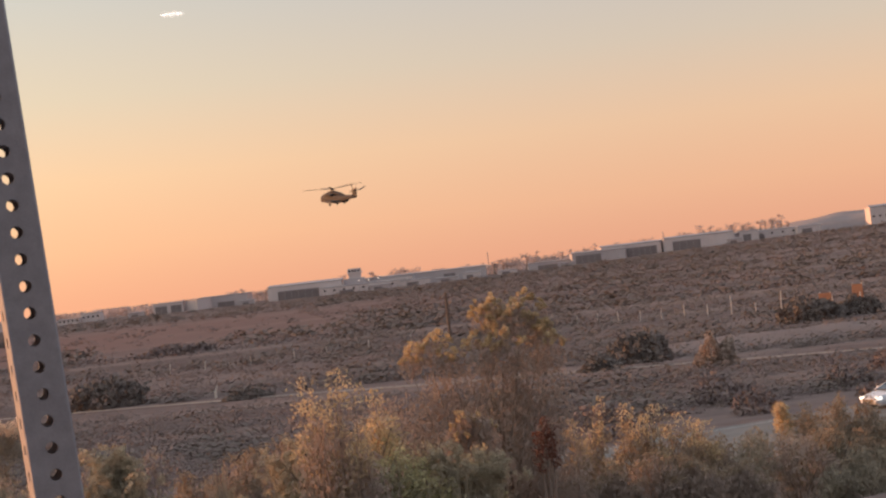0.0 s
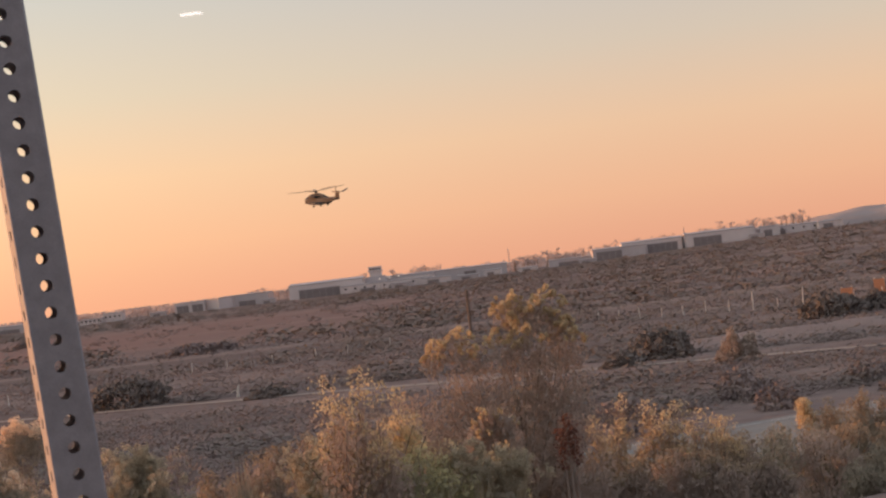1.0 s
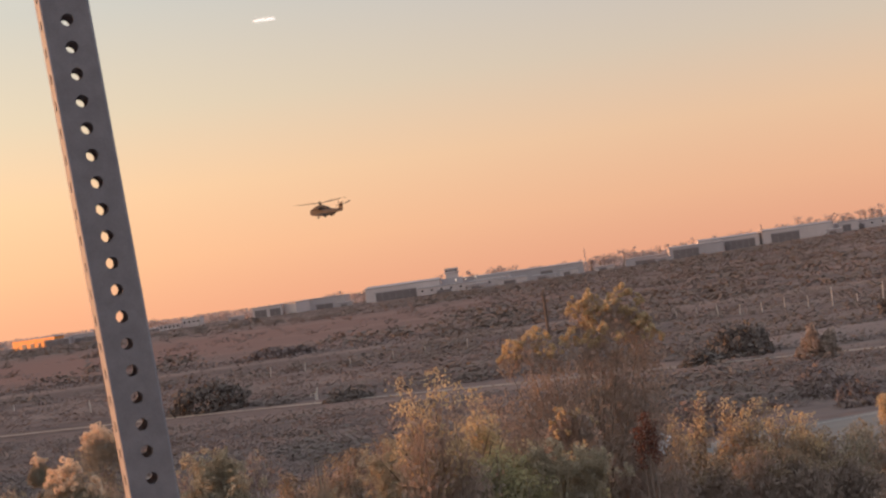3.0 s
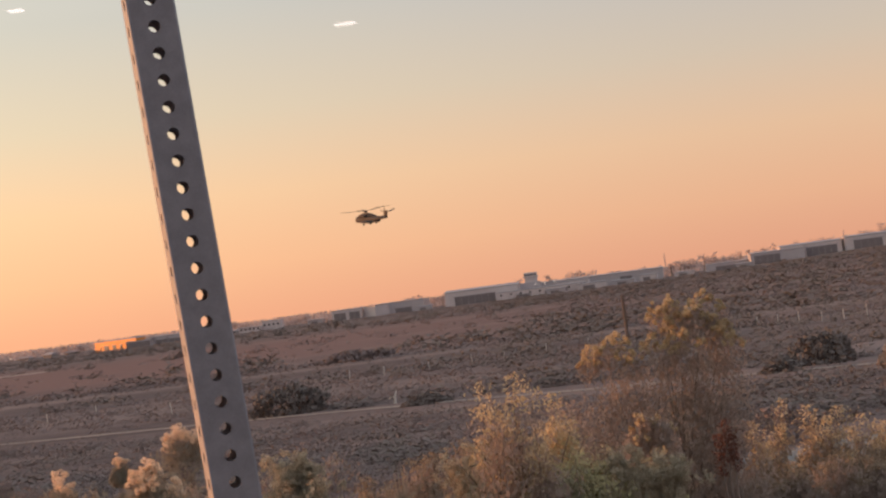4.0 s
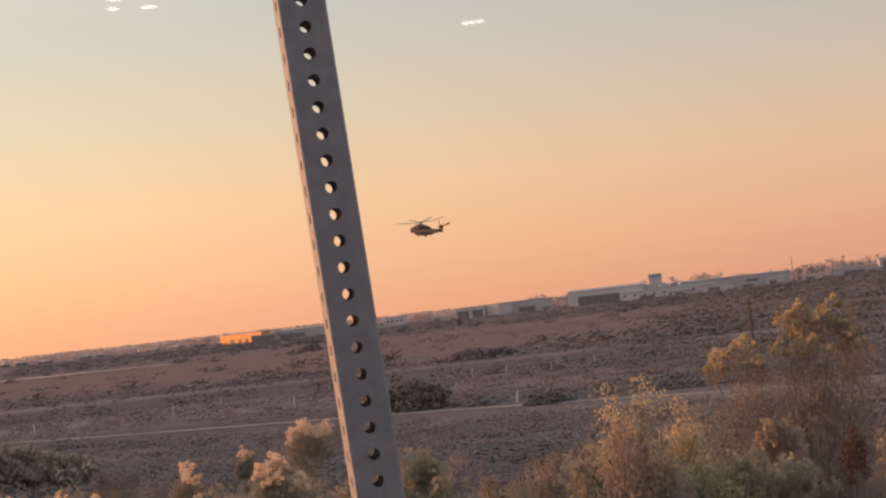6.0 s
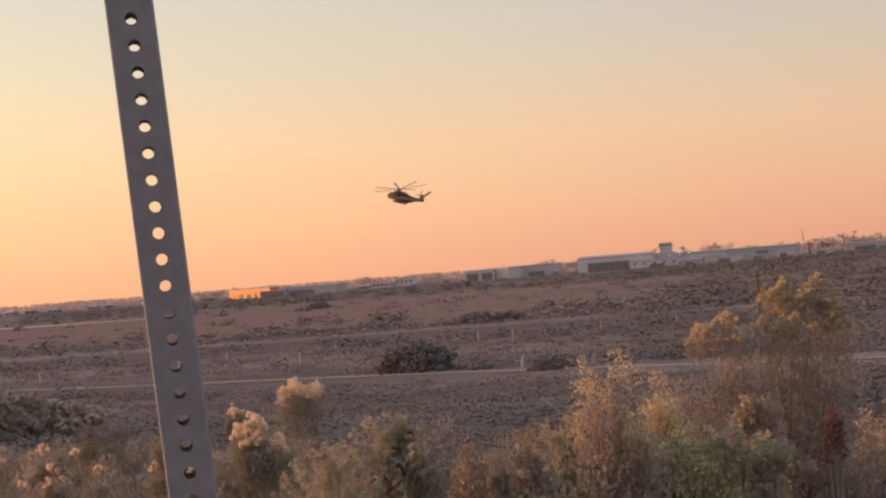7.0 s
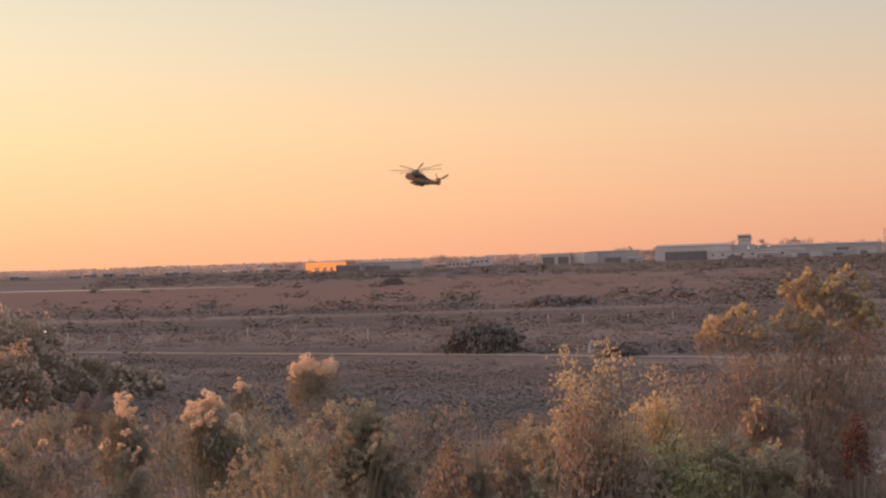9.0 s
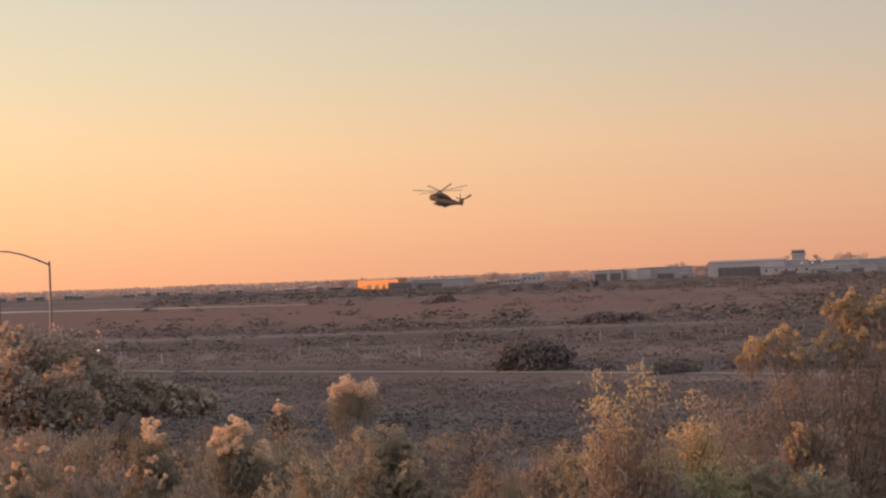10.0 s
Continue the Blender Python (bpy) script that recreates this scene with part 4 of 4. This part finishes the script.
fluffy_shrub(-5.6, 13.0, 8.9, 0.22, 77, "shrub with scattered cream seed heads", 4, r=(0.03, 0.05))
fluffy_shrub(-6.5, 14.0, 8.8, 0.3, 78, "shrub with scattered cream seed heads", 4, r=(0.035, 0.06))
fluffy_shrub(-7.66, 19.2, 8.50, 0.25, 79, "dull shrub with faded seed heads", 8, r=(0.08, 0.12), bloom=M_DRY)


def plume_grass(x, y, z, w, seed, label, n=170, heads=True):
    """A fountain of thin blades with pale feathery heads."""
    rng = np.random.default_rng(seed)
    g = ground_z(x, y) - 0.05
    t = thing("plume_grass", pose(x, y, g), label, "grass", "plume grasses")
    h = z - g
    v, f = [], []
    tips = []
    for i in range(n):
        a, out = rng.uniform(0, 2 * math.pi), abs(rng.normal()) * w * 0.75
        top = h * rng.uniform(0.72, 1.0) - out * 0.35
        ex, ey = out * math.cos(a), out * math.sin(a) * 0.7
        side = np.array((math.cos(a + 1.57), math.sin(a + 1.57), 0)) * 0.006
        pts = [np.array((ex * k ** 1.7 + 0.03 * math.cos(a), ey * k ** 1.7, top * (1 - (1 - k) ** 1.35))) for k in (0, 0.4, 0.75, 1.0)]
        b = len(v)
        for k, p in enumerate(pts):
            q = side * (1 - 0.28 * k)
            v += [p - q, p + q]
        f += [(b + 2 * k, b + 2 * k + 1, b + 2 * k + 3, b + 2 * k + 2) for k in range(3)]
        if rng.uniform() < 0.4:
            tips.append(pts[-1])
    fast_mesh("blades", np.array(v), np.array(f), M_STRAW if heads else M_OLIVE, t)
    if heads:
        vv, ff = puffs(tips, [0.06] * len(tips), rng, 22, (0.8, 0.8, 1.9), 0.013)
        fast_mesh("plume_fluff", vv, ff, M_STRAW, t, "pale feathery plumes")
    lobes = [(rng.uniform(-w, w), rng.uniform(-w, w) * 0.6, h - 0.45 + rng.uniform(-0.15, 0.1), w * 0.6) for _ in range(6)]
    vv, ff = foliage(lobes, rng, 2200, 0.038)
    fast_mesh("foliage", vv, ff, M_OLIVE, t)


plume_grass(-2.55, 11.7, 9.02, 0.26, 81, "pale feathery plume grass on the slope")
plume_grass(-2.85, 11.3, 8.86, 0.3, 82, "pale feathery plume grass on the slope", heads=True)
plume_grass(-3.1, 11.0, 8.7, 0.3, 83, "dull green tussock of long blades", heads=False)
plume_grass(-1.88, 12.0, 8.88, 0.12, 84, "thin dark tussock with a few stalks", 70, heads=False)
plume_grass(-1.42, 12.0, 8.89, 0.13, 85, "thin dark tussock with a few stalks", 80, heads=False)
plume_grass(-1.6, 11.5, 8.42, 0.3, 86, "straw-coloured tussock of long blades")
plume_grass(-1.15, 11.6, 8.72, 0.18, 87, "straw-coloured tussock of long blades", 120)
plume_grass(-2.2, 11.2, 8.38, 0.3, 88, "dull green tussock of long blades", heads=False)
plume_grass(-1.41, 11.9, 8.89, 0.14, 401, "pale straw tussock of upright blades", 130)
plume_grass(-1.27, 12.0, 8.91, 0.15, 402, "pale straw tussock of upright blades", 130)
plume_grass(-1.14, 11.7, 8.83, 0.16, 403, "pale straw tussock of upright blades", 130)
plume_grass(-0.97, 11.6, 8.77, 0.16, 404, "pale straw tussock of upright blades", 130)
plume_grass(-0.32, 11.8, 8.75, 0.18, 405, "pale straw tussock of upright blades", 130)
plume_grass(-0.11, 11.9, 8.66, 0.18, 406, "pale straw tussock of upright blades", 130)


def slope_fill():
    """Dull shrubs that close the view down the slope."""
    rng = np.random.default_rng(91)
    for i in range(46):
        y = rng.uniform(15, 27)
        x = rng.uniform(-0.60, -0.04) * y + rng.uniform(-0.5, 0.5) if i < 34 else rng.uniform(-0.12, 0.28) * y
        z = 9.93 - y * rng.uniform(0.079, 0.100) if i < 34 else 9.93 - y * rng.uniform(0.108, 0.125)
        w = rng.uniform(0.35, 0.6)
        if -0.21 < x / y < -0.09:
            z = min(z, 9.93 - y * 0.122)
        lobes = [(x + rng.uniform(-w, w), y + rng.uniform(-w, w) * 0.6, z - rng.uniform(0.1, 0.45), w * rng.uniform(0.35, 0.6)) for _ in range(7)] + [(x, y, z - 0.8, w), (x, y, z - 1.3, w)]
        shrub("slope_shrub", x, y, lobes, "dull brown-green shrub on the embankment slope", (M_OLIVE, M_BROWN, M_OLIVE, M_DRY)[i % 4], seed=100 + i, count=4400, leaf=0.045)


slope_fill()


def gap_shrubs():
    rng = np.random.default_rng(95)
    for i, (x, y, z) in enumerate(((-3.0, 18, 7.9), (-2.5, 18.5, 7.9), (-2.0, 18, 8.0), (-3.6, 17.5, 8.0), (-1.5, 17.5, 8.3), (-4.2, 18, 8.05), (0.4, 17.5, 7.95), (1.1, 17.8, 7.85), (-0.9, 17, 8.3),
                                   (2.3, 18, 7.95), (2.9, 18.5, 7.8), (3.4, 17.5, 7.75), (-1.6, 13.2, 8.25), (-2.0, 13.5, 8.15), (-2.4, 13, 8.2))):
        w = 0.38
        lobes = [(x + rng.uniform(-w, w), y + rng.uniform(-w, w) * 0.6, z - rng.uniform(0.05, 0.4), w * rng.uniform(0.3, 0.55)) for _ in range(8)] + [(x, y, z - 0.7, w), (x, y, z - 1.1, w)]
        shrub("slope_shrub", x, y, lobes, "dull brown-green shrub on the embankment slope", (M_OLIVE, M_BROWN, M_OLIVE)[i % 3], seed=150 + i, count=5200, leaf=0.042)


gap_shrubs()


def dead_twigs(x, y, z, seed):
    rng = np.random.default_rng(seed)
    g = ground_z(x, y) - 0.05
    t = thing("dead_shrub", pose(x, y, g), "leafless dark twiggy shrub", "shrub")
    for i in range(16):
        a = rng.uniform(-0.6, 0.6)
        h = (z - g) * rng.uniform(0.7, 1.0)
        part("twig", tube([(0, 0, 0), (a * 0.3, rng.uniform(-.1, .1), h * 0.6), (a * 0.75, rng.uniform(-.2, .2), h)], [0.008, 0.005, 0.002], 4), M_WOOD, t)


dead_twigs(-1.02, 11.9, 9.0, 1)
dead_twigs(3.0, 19, 7.9, 2)
dead_twigs(3.3, 19, 7.75, 3)


# ---- cars ----
def car(kind, paint, label):
    suv = kind == "suv"
    L, W, H = (4.7, 1.88, 1.72) if suv else (4.75, 1.82, 1.45)
    t = thing("car", Matrix.Identity(4), label, "car", "cars on the highway")
    belt = 1.02 if suv else 0.92
    stations = [(-L / 2, 0.80, 0.42, belt - 0.12), (-L / 2 + 0.12, 0.86, 0.26, belt), (-L / 2 + 0.9, 0.94, 0.22, belt + 0.02), (-0.3, 0.95, 0.20, belt),
                (0.9, 0.95, 0.21, belt - 0.03), (1.5, 0.93, 0.22, belt - 0.10), (L / 2 - 0.25, 0.86, 0.24, belt - 0.24), (L / 2, 0.70, 0.36, belt - 0.36)]
    rings = []
    for x, k, z0, z1 in stations:
        hw = W / 2 * k
        mid = (z0 + z1) / 2
        rings.append([(x, -hw * 0.9, z0), (x, -hw, z0 + 0.12), (x, -hw * 1.03, mid), (x, -hw * 0.98, z1 - 0.08), (x, -hw * 0.88, z1),
                      (x, hw * 0.88, z1), (x, hw * 0.98, z1 - 0.08), (x, hw * 1.03, mid), (x, hw, z0 + 0.12), (x, hw * 0.9, z0)])
    body = part("body", loft(rings), paint, t, smooth=False)
    r0, r1 = (-L / 2 + 0.22, 1.15) if suv else (-L / 2 + 0.75, 1.2)
    q0, q1 = (-L / 2 + 0.62, 0.25) if suv else (-L / 2 + 1.55, 0.1)
    hb, ht = W / 2 * 0.86, W / 2 * 0.68
    cabin = loft([[(r0, -hb, belt), (r1, -hb, belt), (r1, hb, belt), (r0, hb, belt)], [(q0, -ht, H - 0.07), (q1, -ht, H - 0.07), (q1, ht, H - 0.07), (q0, ht, H - 0.07)]])
    part("glazing", cabin, M_GLASS, t, "dark tinted windows")
    part("roof", box(q0 - 0.06, q1 + 0.08, -ht - 0.03, ht + 0.03, H - 0.09, H, 0.035), paint, t)
    for s in (-1, 1):
        for xa, xb in (((r0, q0)), (((r0 + r1) / 2 - 0.1, (q0 + q1) / 2)), ((r1, q1))):
            part("pillar", tube([(xa, s * (hb + 0.01), belt - 0.02), (xb, s * (ht + 0.01), H - 0.06)], [0.055, 0.05], 4), paint, t)
        part("headlight", box(L / 2 - 0.32, L / 2 - 0.08, s * 0.62 - 0.17, s * 0.62 + 0.17, belt - 0.40, belt - 0.26, 0.03), M_HEADLIGHT, body, "lit headlight")
        part("taillight", box(-L / 2 - 0.02, -L / 2 + 0.1, s * 0.66 - 0.14, s * 0.66 + 0.14, belt - 0.28, belt - 0.10, 0.02), M_RED, body)
        part("mirror", box(0.72, 0.88, s * (W / 2 + 0.09) - 0.09, s * (W / 2 + 0.09) + 0.09, belt, belt + 0.14, 0.03), paint, t)
        part("door_seam", box(-0.18, -0.15, s * W * 0.487 - 0.012, s * W * 0.487 + 0.012, 0.35, belt - 0.1), M_CARDARK, body)
        for xw in (-L / 2 + 0.95, L / 2 - 0.92):
            wheel = thing_part("wheel", (xw, s * (W / 2 - 0.11), 0.335), t)
            part("tyre", tube([(0, -0.11, 0), (0, -0.09, 0), (0, 0.09, 0), (0, 0.11, 0)], [0.27, 0.335, 0.335, 0.27], 18), M_RUBBER, wheel)
            part("rim", tube([(0, -0.118, 0), (0, 0.118, 0)], [0.21, 0.21], 12), M_RIM, wheel)
    part("grille", box(L / 2 - 0.12, L / 2 + 0.01, -0.45, 0.45, 0.36, 0.54, 0.02), M_CARDARK, body)
    return t


def thing_part(name, at, parent):
    ob = new(name)
    ob.parent = parent
    ob.matrix_local = Matrix.Translation(at)
    return ob


ROAD_TURN = math.degrees(math.atan2(ROAD_D.y, ROAD_D.x))
sedan = car("sedan", M_CARWHITE, "white sedan driving on the highway")
suv = car("suv", M_CARWHITE, "white sport utility car driving on the highway")
silver = car("sedan", M_CARSILVER, "silver sedan driving on the highway")
FAR = pose(0, 0, 0)
# car, time, metres along the road at that time, metres a second
CARS = [(sedan, 0.5, -5.9, 28.0), (suv, 1.4, -9.6, 36.0), (copy_thing(sedan, FAR), 3.5, 17.0, 29.0), (copy_thing(suv, FAR), 4.5, -0.6, 27.5),
        (silver, 7.1, 19.0, 30.0), (copy_thing(silver, FAR), 7.7, 12.9, 33.0), (copy_thing(suv, FAR), 9.8, 5.2, 29.5)]


# ---- helicopter ----
def helicopter():
    t = thing("helicopter", Matrix.Identity(4), "dark grey heavy transport helicopter in flight", "helicopter")
    st = [(9.6, -0.45, 0.6, 0.6), (9.35, -0.35, 1.05, 1.05), (8.6, -0.1, 1.3, 1.45), (7.2, 0.1, 1.42, 1.6), (3.0, 0.15, 1.45, 1.6), (-2.0, 0.15, 1.45, 1.6), (-4.2, 0.3, 1.4, 1.45),
          (-6.5, 0.75, 1.05, 1.0), (-9.5, 1.15, 0.7, 0.7), (-11.8, 1.35, 0.5, 0.6)]
    fus = part("fuselage", loft([ellipse_ring(x, 0, z, a, b, 16, 2.8) for x, z, a, b in st]), M_HELI, t, smooth=True)
    part("windscreen", loft([ellipse_ring(x, 0, z, a, b, 12, 2.6) for x, z, a, b in ((9.05, 0.45, 0.8, 0.35), (8.2, 0.85, 1.18, 0.5), (7.2, 1.0, 1.3, 0.6))]), M_GLASS, fus, "dark cockpit glazing", smooth=True)
    part("rotor_housing", loft([ellipse_ring(x, 0, z, a, b, 12) for x, z, a, b in ((6.6, 1.7, 0.5, 0.3), (5.2, 2.1, 1.0, 0.75), (2.4, 2.4, 1.1, 0.95), (-1.6, 2.1, 0.9, 0.7), (-4.6, 1.6, 0.4, 0.3))]), M_HELI, t, smooth=True)
    for s in (-1, 1):
        part("engine", loft([ellipse_ring(x, s * 1.75, 1.75, r, r, 10, 2) for x, r in ((5.8, 0.35), (5.4, 0.6), (2.2, 0.62), (0.6, 0.42))]), M_HELI, t, smooth=True)
        part("sponson", loft([ellipse_ring(x, s * 2.1, -0.85, a, b, 12, 2.6) for x, a, b in ((3.4, 0.2, 0.2), (2.6, 0.75, 0.55), (-2.5, 0.85, 0.65), (-4.2, 0.3, 0.25))]), M_HELI, t, smooth=True)
        tank = part("fuel_tank", loft([ellipse_ring(x, s * 3.6, -0.8, r, r, 10, 2) for x, r in ((3.6, 0.1), (2.8, 0.42), (-1.2, 0.45), (-2.6, 0.12))]), M_HELI, t, smooth=True)
        part("tank_strut", box(0.2, 1.6, s * 2.9 - 0.5, s * 2.9 + 0.5, -0.9, -0.7), M_HELI, tank)
        leg = part("main_gear", tube([(-2.0, s * 1.7, -1.0), (-2.1, s * 1.75, -1.5)], [0.14, 0.12], 6), M_HELI, t)
        part("wheel", tube([(-2.1, s * 1.75 - 0.25, -1.6), (-2.1, s * 1.75 + 0.25, -1.6)], [0.42, 0.42], 12), M_RUBBER, leg)
    leg = part("nose_gear", tube([(4.9, 0, -1.2), (5.0, 0, -2.2)], [0.13, 0.11], 6), M_HELI, t)
    part("wheel", tube([(5.0, -0.3, -2.4), (5.0, 0.3, -2.4)], [0.42, 0.42], 12), M_RUBBER, leg)
    part("refuelling_probe", tube([(6.8, -1.2, -0.7), (9.5, -1.25, -0.75), (12.2, -1.25, -0.7)], [0.12, 0.11, 0.08], 6), M_HELI, t)
    tail = part("tail_pylon", loft([[(-9.6 + a, 0.16 + dy, z), (-12.4 + b, 0.10 + dy, z), (-12.4 + b, -0.10 + dy, z), (-9.6 + a, -0.16 + dy, z)] for z, a, b, dy in
                                   ((1.0, 0, 0, 0), (2.4, -0.9, -0.6, 0.5), (4.4, -2.2, -1.9, 1.2))]), M_HELI, t)
    part("stabiliser", loft([[(-12.0 - k, y, z + 0.1), (-13.4 - k * 0.4, y, z), (-12.0 - k, y, z - 0.1)] for y, z, k in ((1.0, 4.0, 0), (-1.2, 3.7, 0.1), (-4.2, 4.7, 0.4))]), M_HELI, tail)
    hub = part("rotor_mast", tube([(2.6, 0, 2.6), (2.6, 0, 3.9)], [0.5, 0.35], 10), M_BLADE, t)
    rotor = thing_part("main_rotor", (2.6, 0, 3.9), t)
    part("rotor_head", tube([(0, 0, -0.3), (0, 0, 0.05), (0, 0, 0.35)], [0.7, 0.95, 0.4], 12), M_BLADE, rotor)
    for k in range(7):
        m = Matrix.Rotation(2 * math.pi * k / 7, 4, "Z") @ Matrix.Rotation(radians(-4.5), 4, "Y")
        bm = loft([[(x, -0.38 * c, 0.05 * c), (x, 0.38 * c, 0.05 * c), (x, 0.38 * c, -0.05 * c), (x, -0.38 * c, -0.05 * c)] for x, c in ((0.7, 0.5), (2.4, 0.9), (2.6, 1.0), (11.6, 1.0), (12.04, 0.8))])
        bmesh.ops.transform(bm, matrix=m, verts=bm.verts)
        part("rotor_blade", bm, M_BLADE, rotor)
    tr = thing_part("tail_rotor", (-12.6, 1.75, 4.0), t)
    part("tail_rotor_head", tube([(0, -0.45, 0), (0, 0.15, 0)], [0.25, 0.3], 8), M_BLADE, tr)
    for k in range(4):
        bm = box(0.2, 2.6, -0.05, 0.05, -0.2, 0.2)
        bmesh.ops.transform(bm, matrix=Matrix.Rotation(math.pi / 2 * k + 0.4, 4, "Y"), verts=bm.verts)
        part("tail_blade", bm, M_BLADE, tr)
    return t, rotor, tr


heli, main_rotor, tail_rotor = helicopter()

# seconds, place, and the way it flies: heading, nose up and lean to its left, in degrees
FLIGHT = [
    (0, -58.6, 708.9, 42.4, 133, 7.0, 4.0),
    (0.5, -67.2, 723.4, 43.1, 134, 7.0, 4.0),
    (1, -76.2, 737.9, 44.1, 134, 7.0, 4.0),
    (1.5, -85.1, 748.8, 44.9, 135, 7.0, 4.0),
    (2, -94.0, 759.5, 45.8, 136, 7.0, 4.0),
    (3.5, -123.2, 804.7, 47.8, 138, 7.0, 4.0),
    (4, -132.8, 814.2, 48.6, 139, 7.0, 4.0),
    (4.5, -142.9, 823.7, 48.5, 140, 7.0, 4.0),
    (5, -151.5, 828.1, 48.5, 140, 8.0, 5.0),
    (5.5, -161.0, 832.5, 48.1, 141, 9.0, 6.0),
    (7, -177.3, 794.8, 44.2, 149, 15.5, 12.0),
    (7.5, -182.2, 785.6, 43.9, 149, 16.0, 12.7),
    (8, -187.2, 776.2, 43.7, 149, 16.5, 13.3),
    (8.5, -192.8, 770.0, 43.3, 149, 17.0, 14.0),
    (9, -197.9, 763.6, 43.3, 148, 16.5, 13.7),
    (9.5, -202.3, 756.0, 42.9, 147, 16.1, 13.3),
    (10, -206.4, 748.6, 41.7, 146, 15.6, 13.0),
]


def attitude(t):
    x, y, z, head, up, lean = (np.interp(t, [r[0] for r in FLIGHT], [r[i] for r in FLIGHT]) for i in range(1, 7))
    return pose(x, y, z, 0, 0, head) @ pose(0, 0, 0, 0, -up, 0) @ pose(0, 0, 0, -lean, 0, 0)


def motions():
    walk(heli, [(row[0], attitude(row[0])) for row in FLIGHT])
    # the disc stays nearly level while the body flares under it
    rows = []
    for k in range(201):
        t = k / 20
        tip = np.interp(t, (0, 5, 7, 10), (3.0, 3.5, 13.5, 13.5))
        side = np.interp(t, (0, 5, 7, 10), (-2.0, -2.0, 1.5, 0.5))
        spin = np.interp(t, (0, 7, 10), (12.0, 7467.0, 10674.7))
        disc = pose(0, 0, 0, tip, side, 0) @ pose(0, 0, 0, 0, 0, spin)
        local = attitude(t).to_quaternion().to_matrix().to_4x4().inverted() @ disc
        rows.append((t, Matrix.Translation((2.6, 0, 3.9)) @ local))
    walk(main_rotor, rows)
    walk(tail_rotor, [(k / 30, pose(-12.6, 1.75, 4.0, 0, 0, 0) @ pose(0, 0, 0, 0, 80.0 * k, 0)) for k in range(301)])
    for ob, t0, s0, v in CARS:
        rows = []
        for k in range(11):
            s = s0 + v * (k - t0)
            p = ROAD_P + ROAD_D * (s + 2.0) + ROAD_N * 4.5
            rows.append((k, pose(p.x, p.y, 0.10, 0, 0, ROAD_TURN)))
        walk(ob, rows)


motions()
